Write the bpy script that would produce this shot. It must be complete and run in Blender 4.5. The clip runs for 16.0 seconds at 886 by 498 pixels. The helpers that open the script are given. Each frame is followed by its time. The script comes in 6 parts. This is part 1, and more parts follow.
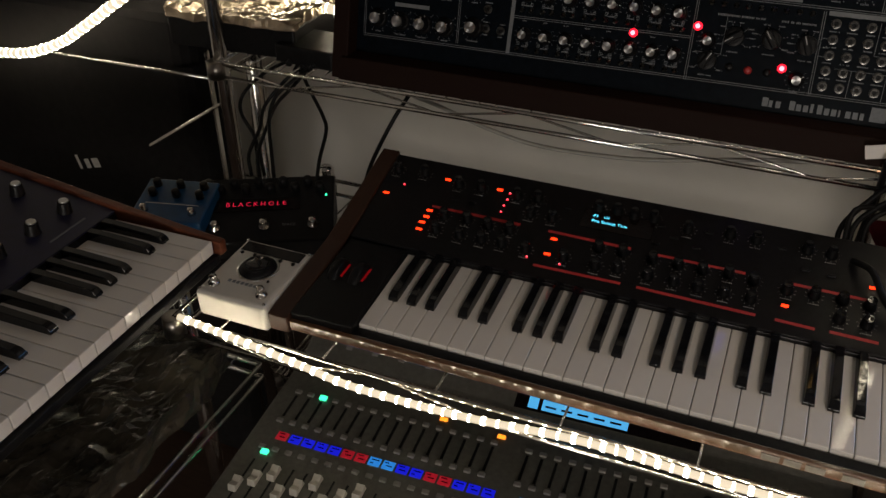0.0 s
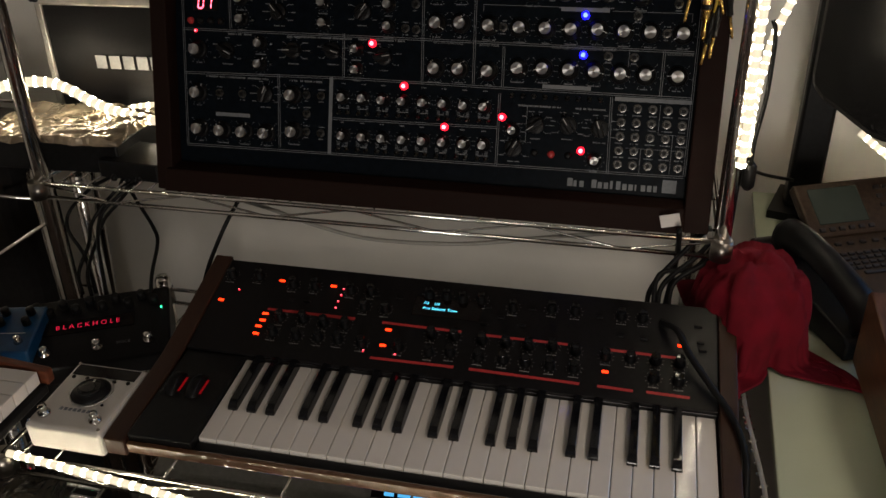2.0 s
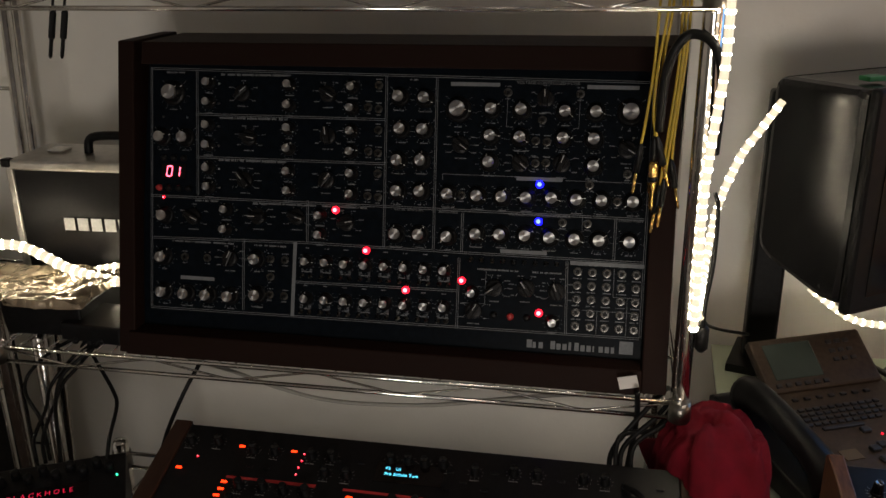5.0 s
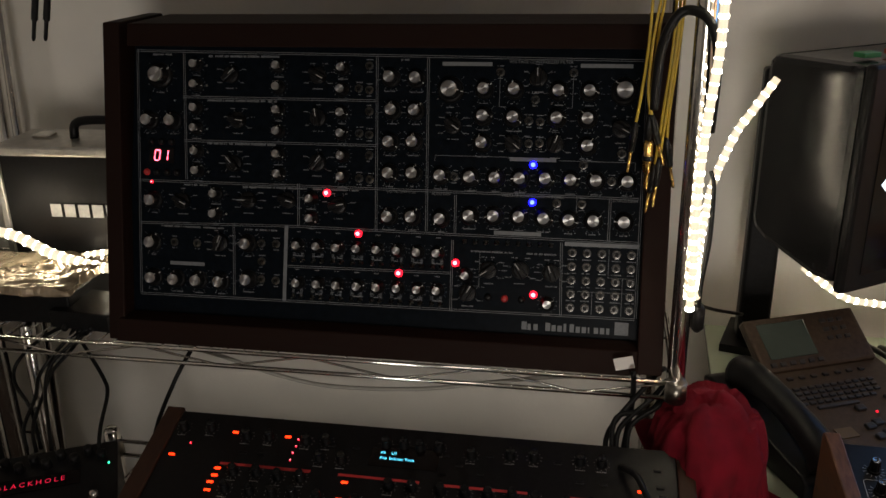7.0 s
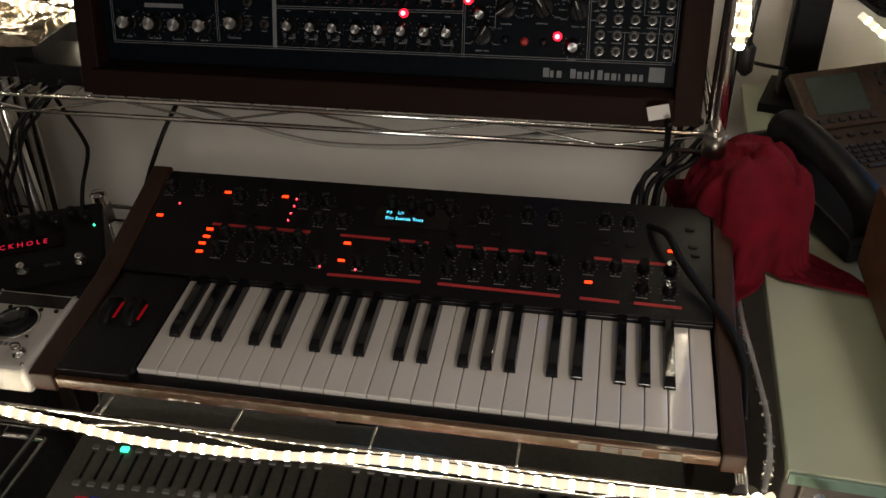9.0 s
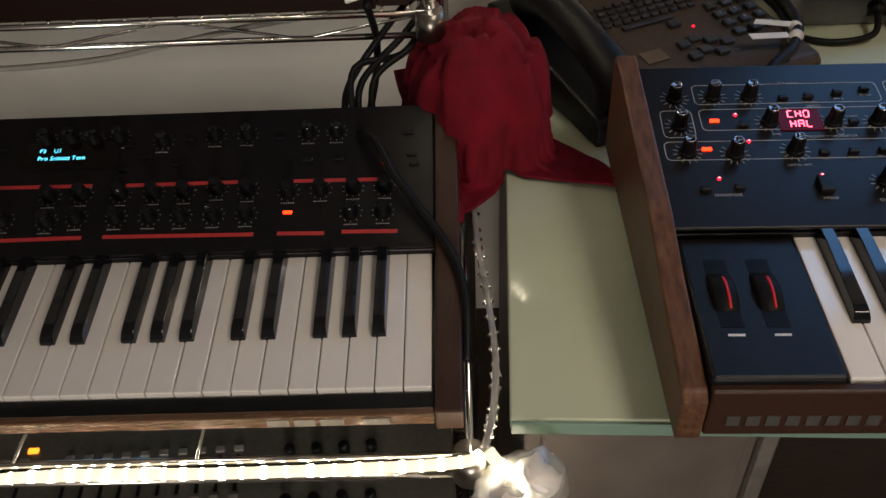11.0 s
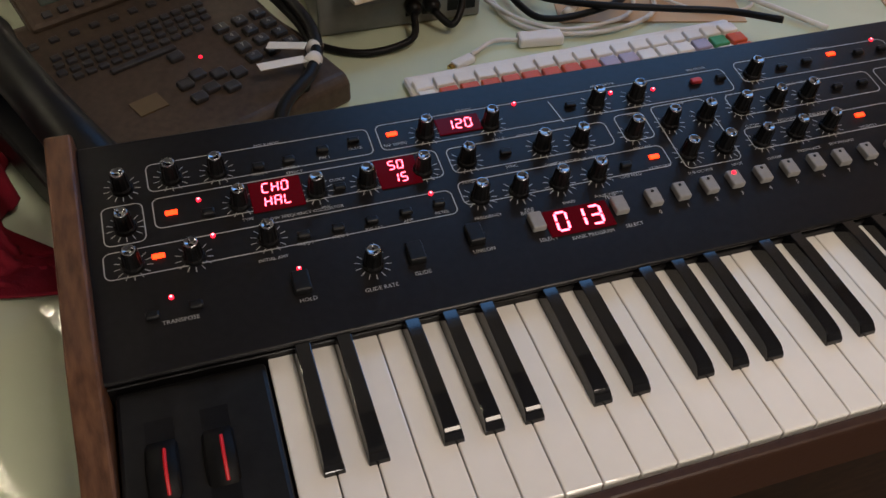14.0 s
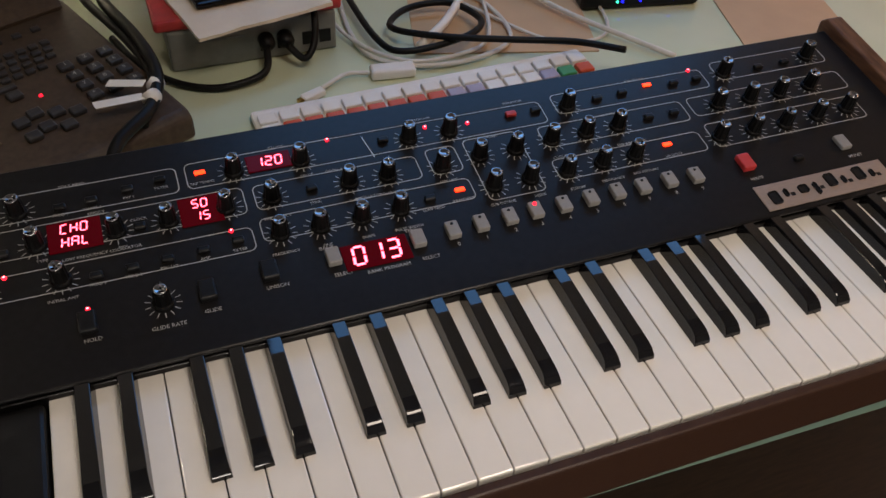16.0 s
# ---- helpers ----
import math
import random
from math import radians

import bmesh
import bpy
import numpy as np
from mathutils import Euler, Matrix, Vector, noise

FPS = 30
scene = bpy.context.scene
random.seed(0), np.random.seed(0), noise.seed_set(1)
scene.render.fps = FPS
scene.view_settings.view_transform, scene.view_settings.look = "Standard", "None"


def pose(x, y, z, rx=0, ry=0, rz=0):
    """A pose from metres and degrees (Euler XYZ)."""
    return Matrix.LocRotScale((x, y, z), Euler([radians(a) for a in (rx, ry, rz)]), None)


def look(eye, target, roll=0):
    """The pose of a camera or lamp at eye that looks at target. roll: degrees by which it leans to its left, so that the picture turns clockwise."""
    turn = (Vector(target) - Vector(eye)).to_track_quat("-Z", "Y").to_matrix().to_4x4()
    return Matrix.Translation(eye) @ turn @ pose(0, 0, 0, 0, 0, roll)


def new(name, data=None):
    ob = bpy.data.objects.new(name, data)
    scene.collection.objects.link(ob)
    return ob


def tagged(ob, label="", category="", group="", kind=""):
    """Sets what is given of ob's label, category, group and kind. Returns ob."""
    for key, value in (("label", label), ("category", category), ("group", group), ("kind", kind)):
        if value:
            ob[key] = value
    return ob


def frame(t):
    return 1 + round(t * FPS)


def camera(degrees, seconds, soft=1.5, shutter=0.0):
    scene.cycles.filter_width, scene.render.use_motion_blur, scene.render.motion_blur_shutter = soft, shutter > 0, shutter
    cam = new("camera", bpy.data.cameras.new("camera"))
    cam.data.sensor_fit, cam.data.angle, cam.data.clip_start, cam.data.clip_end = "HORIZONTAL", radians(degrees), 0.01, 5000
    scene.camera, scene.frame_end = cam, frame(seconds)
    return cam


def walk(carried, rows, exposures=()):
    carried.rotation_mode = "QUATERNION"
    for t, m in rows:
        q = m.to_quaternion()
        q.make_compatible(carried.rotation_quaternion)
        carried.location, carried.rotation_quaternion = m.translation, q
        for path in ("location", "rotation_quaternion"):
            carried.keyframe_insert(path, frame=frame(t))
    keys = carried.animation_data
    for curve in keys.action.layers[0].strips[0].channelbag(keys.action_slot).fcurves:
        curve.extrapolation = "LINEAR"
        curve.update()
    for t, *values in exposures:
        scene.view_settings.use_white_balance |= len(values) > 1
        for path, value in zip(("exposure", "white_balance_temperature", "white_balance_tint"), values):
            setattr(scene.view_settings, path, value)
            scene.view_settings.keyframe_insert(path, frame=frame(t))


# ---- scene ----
cam = camera(54.1, 16.0)
PATH = [
    (0, (0.426, -0.732, 1.505), (-0.232, 0.809, 0.413), -0.4),
    (0.5, (0.457, -0.724, 1.513), (-0.117, 0.872, 0.454), -0.7),
    (1, (0.473, -0.725, 1.523), (-0.021, 0.93, 0.515), -0.7),
    (1.5, (0.48, -0.73, 1.535), (0.035, 0.97, 0.58), -0.8),
    (2, (0.486, -0.727, 1.55), (0.076, 0.981, 0.594), -1.2),
    (2.5, (0.5, -0.727, 1.558), (0.123, 1.002, 0.626), -1.4),
    (3, (0.506, -0.727, 1.575), (0.143, 1.033, 0.697), -1.1),
    (3.5, (0.51, -0.731, 1.582), (0.139, 1.067, 0.789), -0.8),
    (4, (0.508, -0.73, 1.596), (0.134, 1.096, 0.87), -0.8),
    (6.3, (0.497, -0.713, 1.592), (0.155, 1.143, 0.927), -0.9),
    (6.5, (0.498, -0.712, 1.592), (0.164, 1.141, 0.917), -0.9),
    (7, (0.493, -0.715, 1.586), (0.152, 1.124, 0.878), -1.1),
    (7.5, (0.476, -0.713, 1.566), (0.124, 1.089, 0.775), -1.1),
    (8, (0.452, -0.697, 1.544), (0.094, 1.043, 0.626), -1.0),
    (10.5, (0.589, -0.486, 1.403), (0.403, 1.015, 0.094), -3.2),
    (11, (0.642, -0.443, 1.402), (0.588, 1.037, 0.057), -3.1),
    (11.5, (0.684, -0.424, 1.407), (0.766, 1.047, 0.055), -2.1),
    (12, (0.723, -0.402, 1.4), (0.879, 1.044, 0.026), -2.0),
    (12.5, (0.763, -0.36, 1.389), (1.0, 1.041, -0.02), -0.9),
    (13, (0.804, -0.315, 1.379), (1.137, 1.042, -0.052), 0.1),
    (13.5, (0.846, -0.282, 1.376), (1.274, 1.037, -0.065), 1.6),
    (14, (0.886, -0.273, 1.382), (1.4, 1.032, -0.044), 3.0),
    (14.5, (0.929, -0.289, 1.391), (1.432, 1.038, -0.019), 2.9),
    (15, (0.962, -0.308, 1.403), (1.49, 1.026, 0.009), 3.1),
    (15.5, (0.984, -0.316, 1.406), (1.562, 1.009, 0.024), 3.7),
    (16, (1.004, -0.319, 1.406), (1.594, 0.989, 0.013), 3.7),
]
walk(cam, [(t, look(eye, target, roll)) for t, eye, target, roll in PATH], exposures=[(0.0, -0.62), (2.5, -0.36), (8.0, -0.34), (10.5, -0.10), (13.0, 0.08), (14.5, 0.06), (16.0, -0.02)])

# ---------------- light ----------------
world = bpy.data.worlds.new("night_room")
scene.world = world
world.use_nodes = True
world.node_tree.nodes["Background"].inputs["Color"].default_value = (1.0, 0.75, 0.5, 1)
world.node_tree.nodes["Background"].inputs["Strength"].default_value = 0.008


def lamp(name, kind, eye, target, power, colour, size, spread=180):
    data = bpy.data.lights.new(name, kind)
    data.energy, data.color = power, colour
    if kind == "AREA":
        data.shape, data.size, data.size_y = "RECTANGLE", size, size
        data.spread = radians(spread)
    else:
        data.shadow_soft_size = size
    ob = new(name, data)
    ob.matrix_world = look(eye, target)
    return ob


lamp("ceiling_lamp", "AREA", (1.45, -0.55, 2.44), (1.45, -0.54, 0.0), 7.4, (1.0, 0.84, 0.70), 0.5, 112)
# added unseen fill from the camera side, evens out wall and keys
lamp("front_fill_light", "AREA", (0.75, -2.35, 1.02), (0.4, 0.9, 0.98), 26.0, (1.0, 0.90, 0.80), 0.6)
lamp("desk_side_lamp", "POINT", (2.45, 0.15, 1.25), (1.4, 0.4, 0.8), 5.8, (1.0, 0.46, 0.18), 0.08)

# ---------------- materials ----------------


def mat(name, base, rough=0.5, metal=0.0, var=0.25, scale=40.0, bump=0.0, bscale=300.0, coat=0.0, second=None, stretch=None, spec=0.5, randomise=0.0):
    m = bpy.data.materials.new(name)
    m.use_nodes = True
    nt = m.node_tree
    b = nt.nodes["Principled BSDF"]
    b.inputs["Roughness"].default_value = rough
    b.inputs["Metallic"].default_value = metal
    b.inputs["Coat Weight"].default_value = coat
    b.inputs["Specular IOR Level"].default_value = spec
    tc = nt.nodes.new("ShaderNodeTexCoord")
    mp = nt.nodes.new("ShaderNodeMapping")
    mp.inputs["Scale"].default_value = stretch or (1, 1, 1)
    nt.links.new(tc.outputs["Object"], mp.inputs["Vector"])
    n = nt.nodes.new("ShaderNodeTexNoise")
    n.inputs["Scale"].default_value = scale
    n.inputs["Detail"].default_value = 6
    nt.links.new(mp.outputs["Vector"], n.inputs["Vector"])
    r = nt.nodes.new("ShaderNodeValToRGB")
    r.color_ramp.elements[0].position, r.color_ramp.elements[1].position = 0.3, 0.7
    lo = second or tuple(c * (1 - var) for c in base)
    hi = tuple(min(1, c * (1 + var)) for c in base) if not second else base
    r.color_ramp.elements[0].color, r.color_ramp.elements[1].color = (*lo, 1), (*hi, 1)
    nt.links.new(n.outputs["Fac"], r.inputs["Fac"])
    out = r.outputs["Color"]
    if randomise:
        info = nt.nodes.new("ShaderNodeObjectInfo")
        hsv = nt.nodes.new("ShaderNodeHueSaturation")
        mr = nt.nodes.new("ShaderNodeMapRange")
        mr.inputs["To Min"].default_value, mr.inputs["To Max"].default_value = 1 - randomise, 1 + randomise
        nt.links.new(info.outputs["Random"], mr.inputs["Value"])
        nt.links.new(mr.outputs["Result"], hsv.inputs["Value"])
        nt.links.new(out, hsv.inputs["Color"])
        out = hsv.outputs["Color"]
    nt.links.new(out, b.inputs["Base Color"])
    n2 = nt.nodes.new("ShaderNodeTexNoise")
    n2.inputs["Scale"].default_value = bscale
    n2.inputs["Detail"].default_value = 4
    nt.links.new(mp.outputs["Vector"], n2.inputs["Vector"])
    if bump:
        bp = nt.nodes.new("ShaderNodeBump")
        bp.inputs["Strength"].default_value, bp.inputs["Distance"].default_value = bump, 0.002
        nt.links.new(n2.outputs["Fac"], bp.inputs["Height"])
        nt.links.new(bp.outputs["Normal"], b.inputs["Normal"])
    mr2 = nt.nodes.new("ShaderNodeMapRange")
    mr2.inputs["To Min"].default_value, mr2.inputs["To Max"].default_value = rough - min(0.08, rough * 0.5), min(1, rough + min(0.08, rough * 0.5))
    nt.links.new(n.outputs["Fac"], mr2.inputs["Value"])
    nt.links.new(mr2.outputs["Result"], b.inputs["Roughness"])
    return m


def glow(name, colour, strength):
    m = bpy.data.materials.new(name)
    m.use_nodes = True
    b = m.node_tree.nodes["Principled BSDF"]
    b.inputs["Base Color"].default_value = (*[c * 0.3 for c in colour], 1)
    b.inputs["Emission Color"].default_value = (*colour, 1)
    b.inputs["Emission Strength"].default_value = strength
    return m


def glass(name, colour, rough, weight=1.0):
    m = mat(name, colour, rough, 0, 0.05, 15)
    m.node_tree.nodes["Principled BSDF"].inputs["Transmission Weight"].default_value = weight
    return m


WALL = mat("painted_plaster", (0.80, 0.78, 0.72), 0.75, 0, 0.05, 6, 0.25, 90)
# ceiling colour holds the shade, so glossy keys mirror something dark
CEIL = mat("ceiling_shade_tone", (0.26, 0.25, 0.235), 0.9, 0, 0.04, 5)
FLOOR = mat("dark_wood_floor", (0.036, 0.019, 0.012), 0.45, 0, 0.3, 20, 0.1, 60, stretch=(1, 8, 1))
KNOBB = mat("matt_black_knob", (0.0035, 0.0035, 0.0038), 0.5, 0, 0.3, 90, 0.05, 600, spec=0.12)
CAPM = mat("dark_chrome_cap", (0.30, 0.30, 0.31), 0.14, 1.0, 0.1, 200)
BOXGREY = mat("grey_painted_metal", (0.17, 0.175, 0.165), 0.4, 0, 0.12, 60, 0.04, 500)
CHROME = mat("chrome_wire", (0.72, 0.70, 0.66), 0.16, 1.0, 0.15, 60)
COLLAR = mat("dark_nickel_collar", (0.24, 0.225, 0.20), 0.32, 1.0, 0.15, 60)
DULLSTEEL = mat("brushed_aluminium", (0.78, 0.77, 0.75), 0.3, 1.0, 0.15, 200, 0.05, 900)
SPUN = mat("spun_aluminium_cap", (0.50, 0.50, 0.50), 0.34, 1.0, 0.1, 300)
JACKM = mat("dull_nickel", (0.10, 0.098, 0.092), 0.28, 1.0, 0.15, 200)
_t = SPUN.node_tree.nodes.new("ShaderNodeTangent")
_t.direction_type, _t.axis = "RADIAL", "Z"
SPUN.node_tree.links.new(_t.outputs["Tangent"], SPUN.node_tree.nodes["Principled BSDF"].inputs["Tangent"])
SPUN.node_tree.nodes["Principled BSDF"].inputs["Anisotropic"].default_value = 0.85
ALU = mat("aluminium_edge", (0.6, 0.58, 0.54), 0.42, 1.0, 0.12, 60)
SHELLB = mat("satin_black_shell", (0.009, 0.009, 0.0095), 0.24, 0, 0.35, 120, 0.03, 900, spec=0.5)
BLACKP = mat("black_plastic", (0.006, 0.006, 0.0065), 0.40, 0, 0.35, 120, 0.06, 900, spec=0.2)
BLACKS = mat("black_satin_metal", (0.0065, 0.0060, 0.0066), 0.34, 0, 0.25, 160, 0.05, 1200, spec=0.22)
# bluish base stands in for a blue screen reflected in the black panel
A4BLACK = mat("black_panel_blue_reflection", (0.0032, 0.0050, 0.0075), 0.36, 0, 0.3, 90, 0.03, 900, spec=0.055)
KEYB = mat("gloss_black_key", (0.007, 0.007, 0.008), 0.05, 0, 0.3, 90, spec=0.42)
KEYW = mat("ivory_plastic_key", (0.72, 0.69, 0.64), 0.035, 0, 0.04, 30, 0.02, 500, randomise=0.03)
WALNUT = mat("oiled_walnut", (0.14, 0.066, 0.034), 0.42, 0, 0.3, 30, 0.1, 120, spec=0.25, second=(0.055, 0.024, 0.013), stretch=(6, 1, 6))
WALNUT_X = mat("oiled_walnut_lengthwise", (0.11, 0.047, 0.025), 0.26, 0, 0.3, 30, 0.05, 120, coat=0.6, second=(0.08, 0.05, 0.025), stretch=(1, 6, 6))
WALNUT_X.node_tree.nodes["Principled BSDF"].inputs["Coat Roughness"].default_value = 0.07
DARKWOOD = mat("dark_stained_wood", (0.014, 0.006, 0.0045), 0.6, 0, 0.3, 25, 0.12, 90, spec=0.08, second=(0.014, 0.007, 0.005), stretch=(1, 6, 6))
INK = mat("white_print", (0.62, 0.62, 0.6), 0.6, 0, 0.1, 200)
INKP = mat("panel_print", (0.36, 0.36, 0.35), 0.6, 0, 0.1, 200)
INKDIM = mat("grey_print", (0.15, 0.16, 0.17), 0.6, 0, 0.15, 200)
REDINK = mat("red_print", (0.42, 0.03, 0.03), 0.55, 0, 0.15, 200)
GREYB = mat("grey_rubber_button", (0.2, 0.19, 0.18), 0.55, 0, 0.15, 90, 0.05, 700)
REDB = mat("red_plastic_button", (0.4, 0.03, 0.03), 0.45, 0, 0.15, 90)
WHITEM = mat("white_enamel_metal", (0.58, 0.56, 0.51), 0.35, 0, 0.05, 30, 0.02, 400)
BLUEM = mat("blue_enamel_metal", (0.004, 0.052, 0.14), 0.35, 0, 0.2, 50, 0.03, 400)
NAVYP = mat("indigo_black_panel", (0.012, 0.011, 0.034), 0.4, 0, 0.25, 70, 0.05, 600)
CLOTH = mat("red_cotton_cloth", (0.135, 0.0035, 0.011), 0.9, 0, 0.25, 35, 0.5, 700, spec=0.2)
GLASSD = mat("frosted_green_glass", (0.53, 0.59, 0.43), 0.04, 0, 0.05, 8)
GLASSE = mat("glass_edge", (0.20, 0.30, 0.24), 0.12, 0, 0.1, 30)
WHITEP = mat("white_plastic", (0.75, 0.72, 0.68), 0.35, 0, 0.04, 40)
CABLEW = mat("white_cable", (0.6, 0.57, 0.52), 0.45, 0, 0.1, 60)
CABLEG = mat("grey_cable", (0.36, 0.35, 0.31), 0.4, 0, 0.1, 60)
CABLEB = mat("black_rubber_cable", (0.006, 0.006, 0.006), 0.45, 0, 0.3, 60, spec=0.18)
CABLEY = mat("yellow_cable", (0.5, 0.34, 0.02), 0.45, 0, 0.15, 60)
PAPER = mat("plain_paper", (0.72, 0.62, 0.5), 0.85, 0, 0.06, 15, 0.05, 200)
FCAP = mat("pale_fader_cap", (0.42, 0.40, 0.35), 0.5, 0, 0.1, 120)
# golden rope glow is mixed into this film's base colour
FOILS = mat("creased_film_gold_lit", (0.42, 0.34, 0.24), 0.2, 0.6, 0.4, 30, 0.4, 50)
MIXGREY = mat("mixer_grey_steel", (0.085, 0.082, 0.072), 0.45, 0, 0.2, 120, 0.06, 900)
PHONEB = mat("graphite_plastic", (0.062, 0.045, 0.033), 0.42, 0, 0.2, 140, 0.08, 1200, spec=0.2)
PHONEK = mat("graphite_key", (0.032, 0.031, 0.034), 0.42, 0, 0.2, 140)
LCDM = mat("grey_lcd", (0.07, 0.09, 0.08), 0.12, 0, 0.1, 20)
BRASSY = mat("brown_card", (0.11, 0.075, 0.035), 0.5, 0, 0.1, 60)
REDWOOD = mat("reddish_oiled_wood", (0.17, 0.052, 0.024), 0.4, 0, 0.3, 30, 0.1, 120, spec=0.25, second=(0.08, 0.024, 0.012), stretch=(6, 1, 6))
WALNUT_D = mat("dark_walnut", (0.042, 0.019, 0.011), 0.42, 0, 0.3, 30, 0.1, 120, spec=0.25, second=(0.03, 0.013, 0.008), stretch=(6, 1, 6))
DULLMARK2 = mat("dull_silver_print", (0.12, 0.105, 0.09), 0.5, 0, 0.15, 200)
DULLMARK = mat("dull_grey_print", (0.05, 0.045, 0.04), 0.6, 0, 0.15, 200)
FELT = mat("black_woven_nylon", (0.012, 0.011, 0.011), 0.9, 0, 0.3, 60, 0.4, 900, spec=0.15)
GOLD = mat("gold_plug", (0.7, 0.45, 0.14), 0.22, 1.0, 0.1, 60)
BROWNCAB = mat("taupe_laminate", (0.12, 0.10, 0.085), 0.5, 0, 0.15, 18, 0.05, 300)
ORANGEK = mat("orange_keycap", (0.55, 0.085, 0.035), 0.45, 0, 0.1, 60)
GREENK = mat("green_keycap", (0.05, 0.25, 0.09), 0.45, 0, 0.1, 60)
LILACK = mat("lilac_keycap", (0.36, 0.32, 0.42), 0.45, 0, 0.1, 60)
SMOKE = mat("smoked_window", (0.006, 0.004, 0.004), 0.12, 0, 0.1, 60, spec=0.22)
BAG = glass("clear_plastic_film", (0.95, 0.93, 0.88), 0.5, 0.85)
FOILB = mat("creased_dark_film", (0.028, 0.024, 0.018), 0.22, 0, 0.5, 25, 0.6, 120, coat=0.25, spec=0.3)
TUBE = glow("rope_tube_lit", (1.0, 0.84, 0.60), 1.25)
BEAD = glow("rope_led", (1.0, 0.87, 0.64), 42.0)
LRED = glow("led_red", (1.0, 0.010, 0.03), 3.2)
LREDC = glow("led_red_core", (1.0, 0.20, 0.24), 6.0)
LBLUC = glow("led_blue_core", (0.10, 0.16, 1.0), 6.0)
LSEG = glow("segment_red", (1.0, 0.085, 0.14), 9.0)
LAMB = glow("led_amber", (1.0, 0.032, 0.004), 5.0)
LBLU = glow("led_blue", (0.006, 0.006, 1.0), 6.0)
LGRN = glow("led_green", (0.05, 1.0, 0.45), 3.0)
LCYA = glow("screen_cyan", (0.12, 0.75, 1.0), 3.0)
LCYS = glow("mixer_screen_blue", (0.10, 0.52, 1.0), 1.1)
PLATE = mat("brushed_copper_plate", (0.30, 0.235, 0.20), 0.45, 0.4, 0.12, 120, 0.05, 700, stretch=(1, 12, 1))
LCYD = glow("scribble_cyan", (0.03, 0.3, 0.9), 0.9)
LBLD = glow("scribble_blue", (0.01, 0.015, 1.0), 0.75)
LRDD = glow("scribble_red", (0.8, 0.015, 0.04), 0.4)
LORG = glow("led_orange", (1.0, 0.3, 0.02), 2.5)
LGLASS = glow("wheel_red_glow", (1.0, 0.008, 0.02), 0.14)
LICON = glow("white_icon", (0.75, 0.85, 1.0), 2.5)
SCREENB = glow("blue_monitor_picture", (0.20, 0.48, 1.0), 3.6)
LTXT = glow("dim_red_letters", (1.0, 0.015, 0.07), 0.8)
SEGWIN = mat("red_display_filter", (0.012, 0.002, 0.003), 0.15, 0, 0.1, 60, spec=0.05)
SEGWIN.node_tree.nodes["Principled BSDF"].inputs["Emission Color"].default_value = (1.0, 0.0, 0.04, 1)
SEGWIN.node_tree.nodes["Principled BSDF"].inputs["Emission Strength"].default_value = 0.05
# paper whose base colour carries the orange of the side lamp
PAPER_LIT = mat("orange_lit_paper", (0.52, 0.35, 0.21), 0.85, 0, 0.06, 15, 0.05, 200)

# ---------------- mesh helpers ----------------


def empty(name, m, label, category, group="", kind=""):
    ob = new(name)
    ob.empty_display_size = 0.02
    ob.matrix_world = m
    return tagged(ob, label, category, group, kind)


def mesh_of(bm, name, material, smooth=False):
    me = bpy.data.meshes.new(name)
    bm.normal_update()
    bm.to_mesh(me)
    bm.free()
    me.materials.append(material)
    if smooth:
        for p in me.polygons:
            p.use_smooth = True
    return me


def part(name, bm, material, parent, label="", m=None, smooth=False):
    me = bm if isinstance(bm, bpy.types.Mesh) else mesh_of(bm, name, material, smooth)
    ob = new(name, me)
    ob.parent = parent
    if m is not None:
        ob.matrix_local = m
    if label:
        ob["label"] = label
    return ob


def thing(name, bm, material, m, label, category, group="", kind="", smooth=False):
    ob = new(name, mesh_of(bm, name, material, smooth))
    ob.matrix_world = m
    return tagged(ob, label, category, group, kind)


def box(x0, y0, z0, x1, y1, z1, bev=0.0, seg=2, bm=None, m=None):
    b = bmesh.new()
    bmesh.ops.create_cube(b, size=1.0)
    for v in b.verts:
        v.co = Vector(((x0 + x1) / 2 + v.co.x * (x1 - x0), (y0 + y1) / 2 + v.co.y * (y1 - y0), (z0 + z1) / 2 + v.co.z * (z1 - z0)))
    if bev:
        bmesh.ops.bevel(b, geom=b.edges[:], offset=bev, segments=seg, affect="EDGES", profile=0.5)
    if m is not None:
        bmesh.ops.transform(b, matrix=m, verts=b.verts)
    return join(bm, b)


def join(bm, b):
    if bm is None:
        return b
    vs = [bm.verts.new(v.co) for v in b.verts]
    b.verts.index_update()
    for f in b.faces:
        try:
            bm.faces.new([vs[v.index] for v in f.verts])
        except ValueError:
            pass
    b.free()
    return bm


def lathe(profile, n=20, bm=None, m=None):
    """A turned body round z from (radius, height) pairs."""
    b = bmesh.new()
    rings = [[b.verts.new((r * math.cos(2 * math.pi * i / n), r * math.sin(2 * math.pi * i / n), z)) for i in range(n)] for r, z in profile]
    for a, c in zip(rings, rings[1:]):
        for i in range(n):
            b.faces.new((a[i], a[(i + 1) % n], c[(i + 1) % n], c[i]))
    b.faces.new(rings[-1])
    b.faces.new(rings[0][::-1])
    if m is not None:
        bmesh.ops.transform(b, matrix=m, verts=b.verts)
    return join(bm, b)


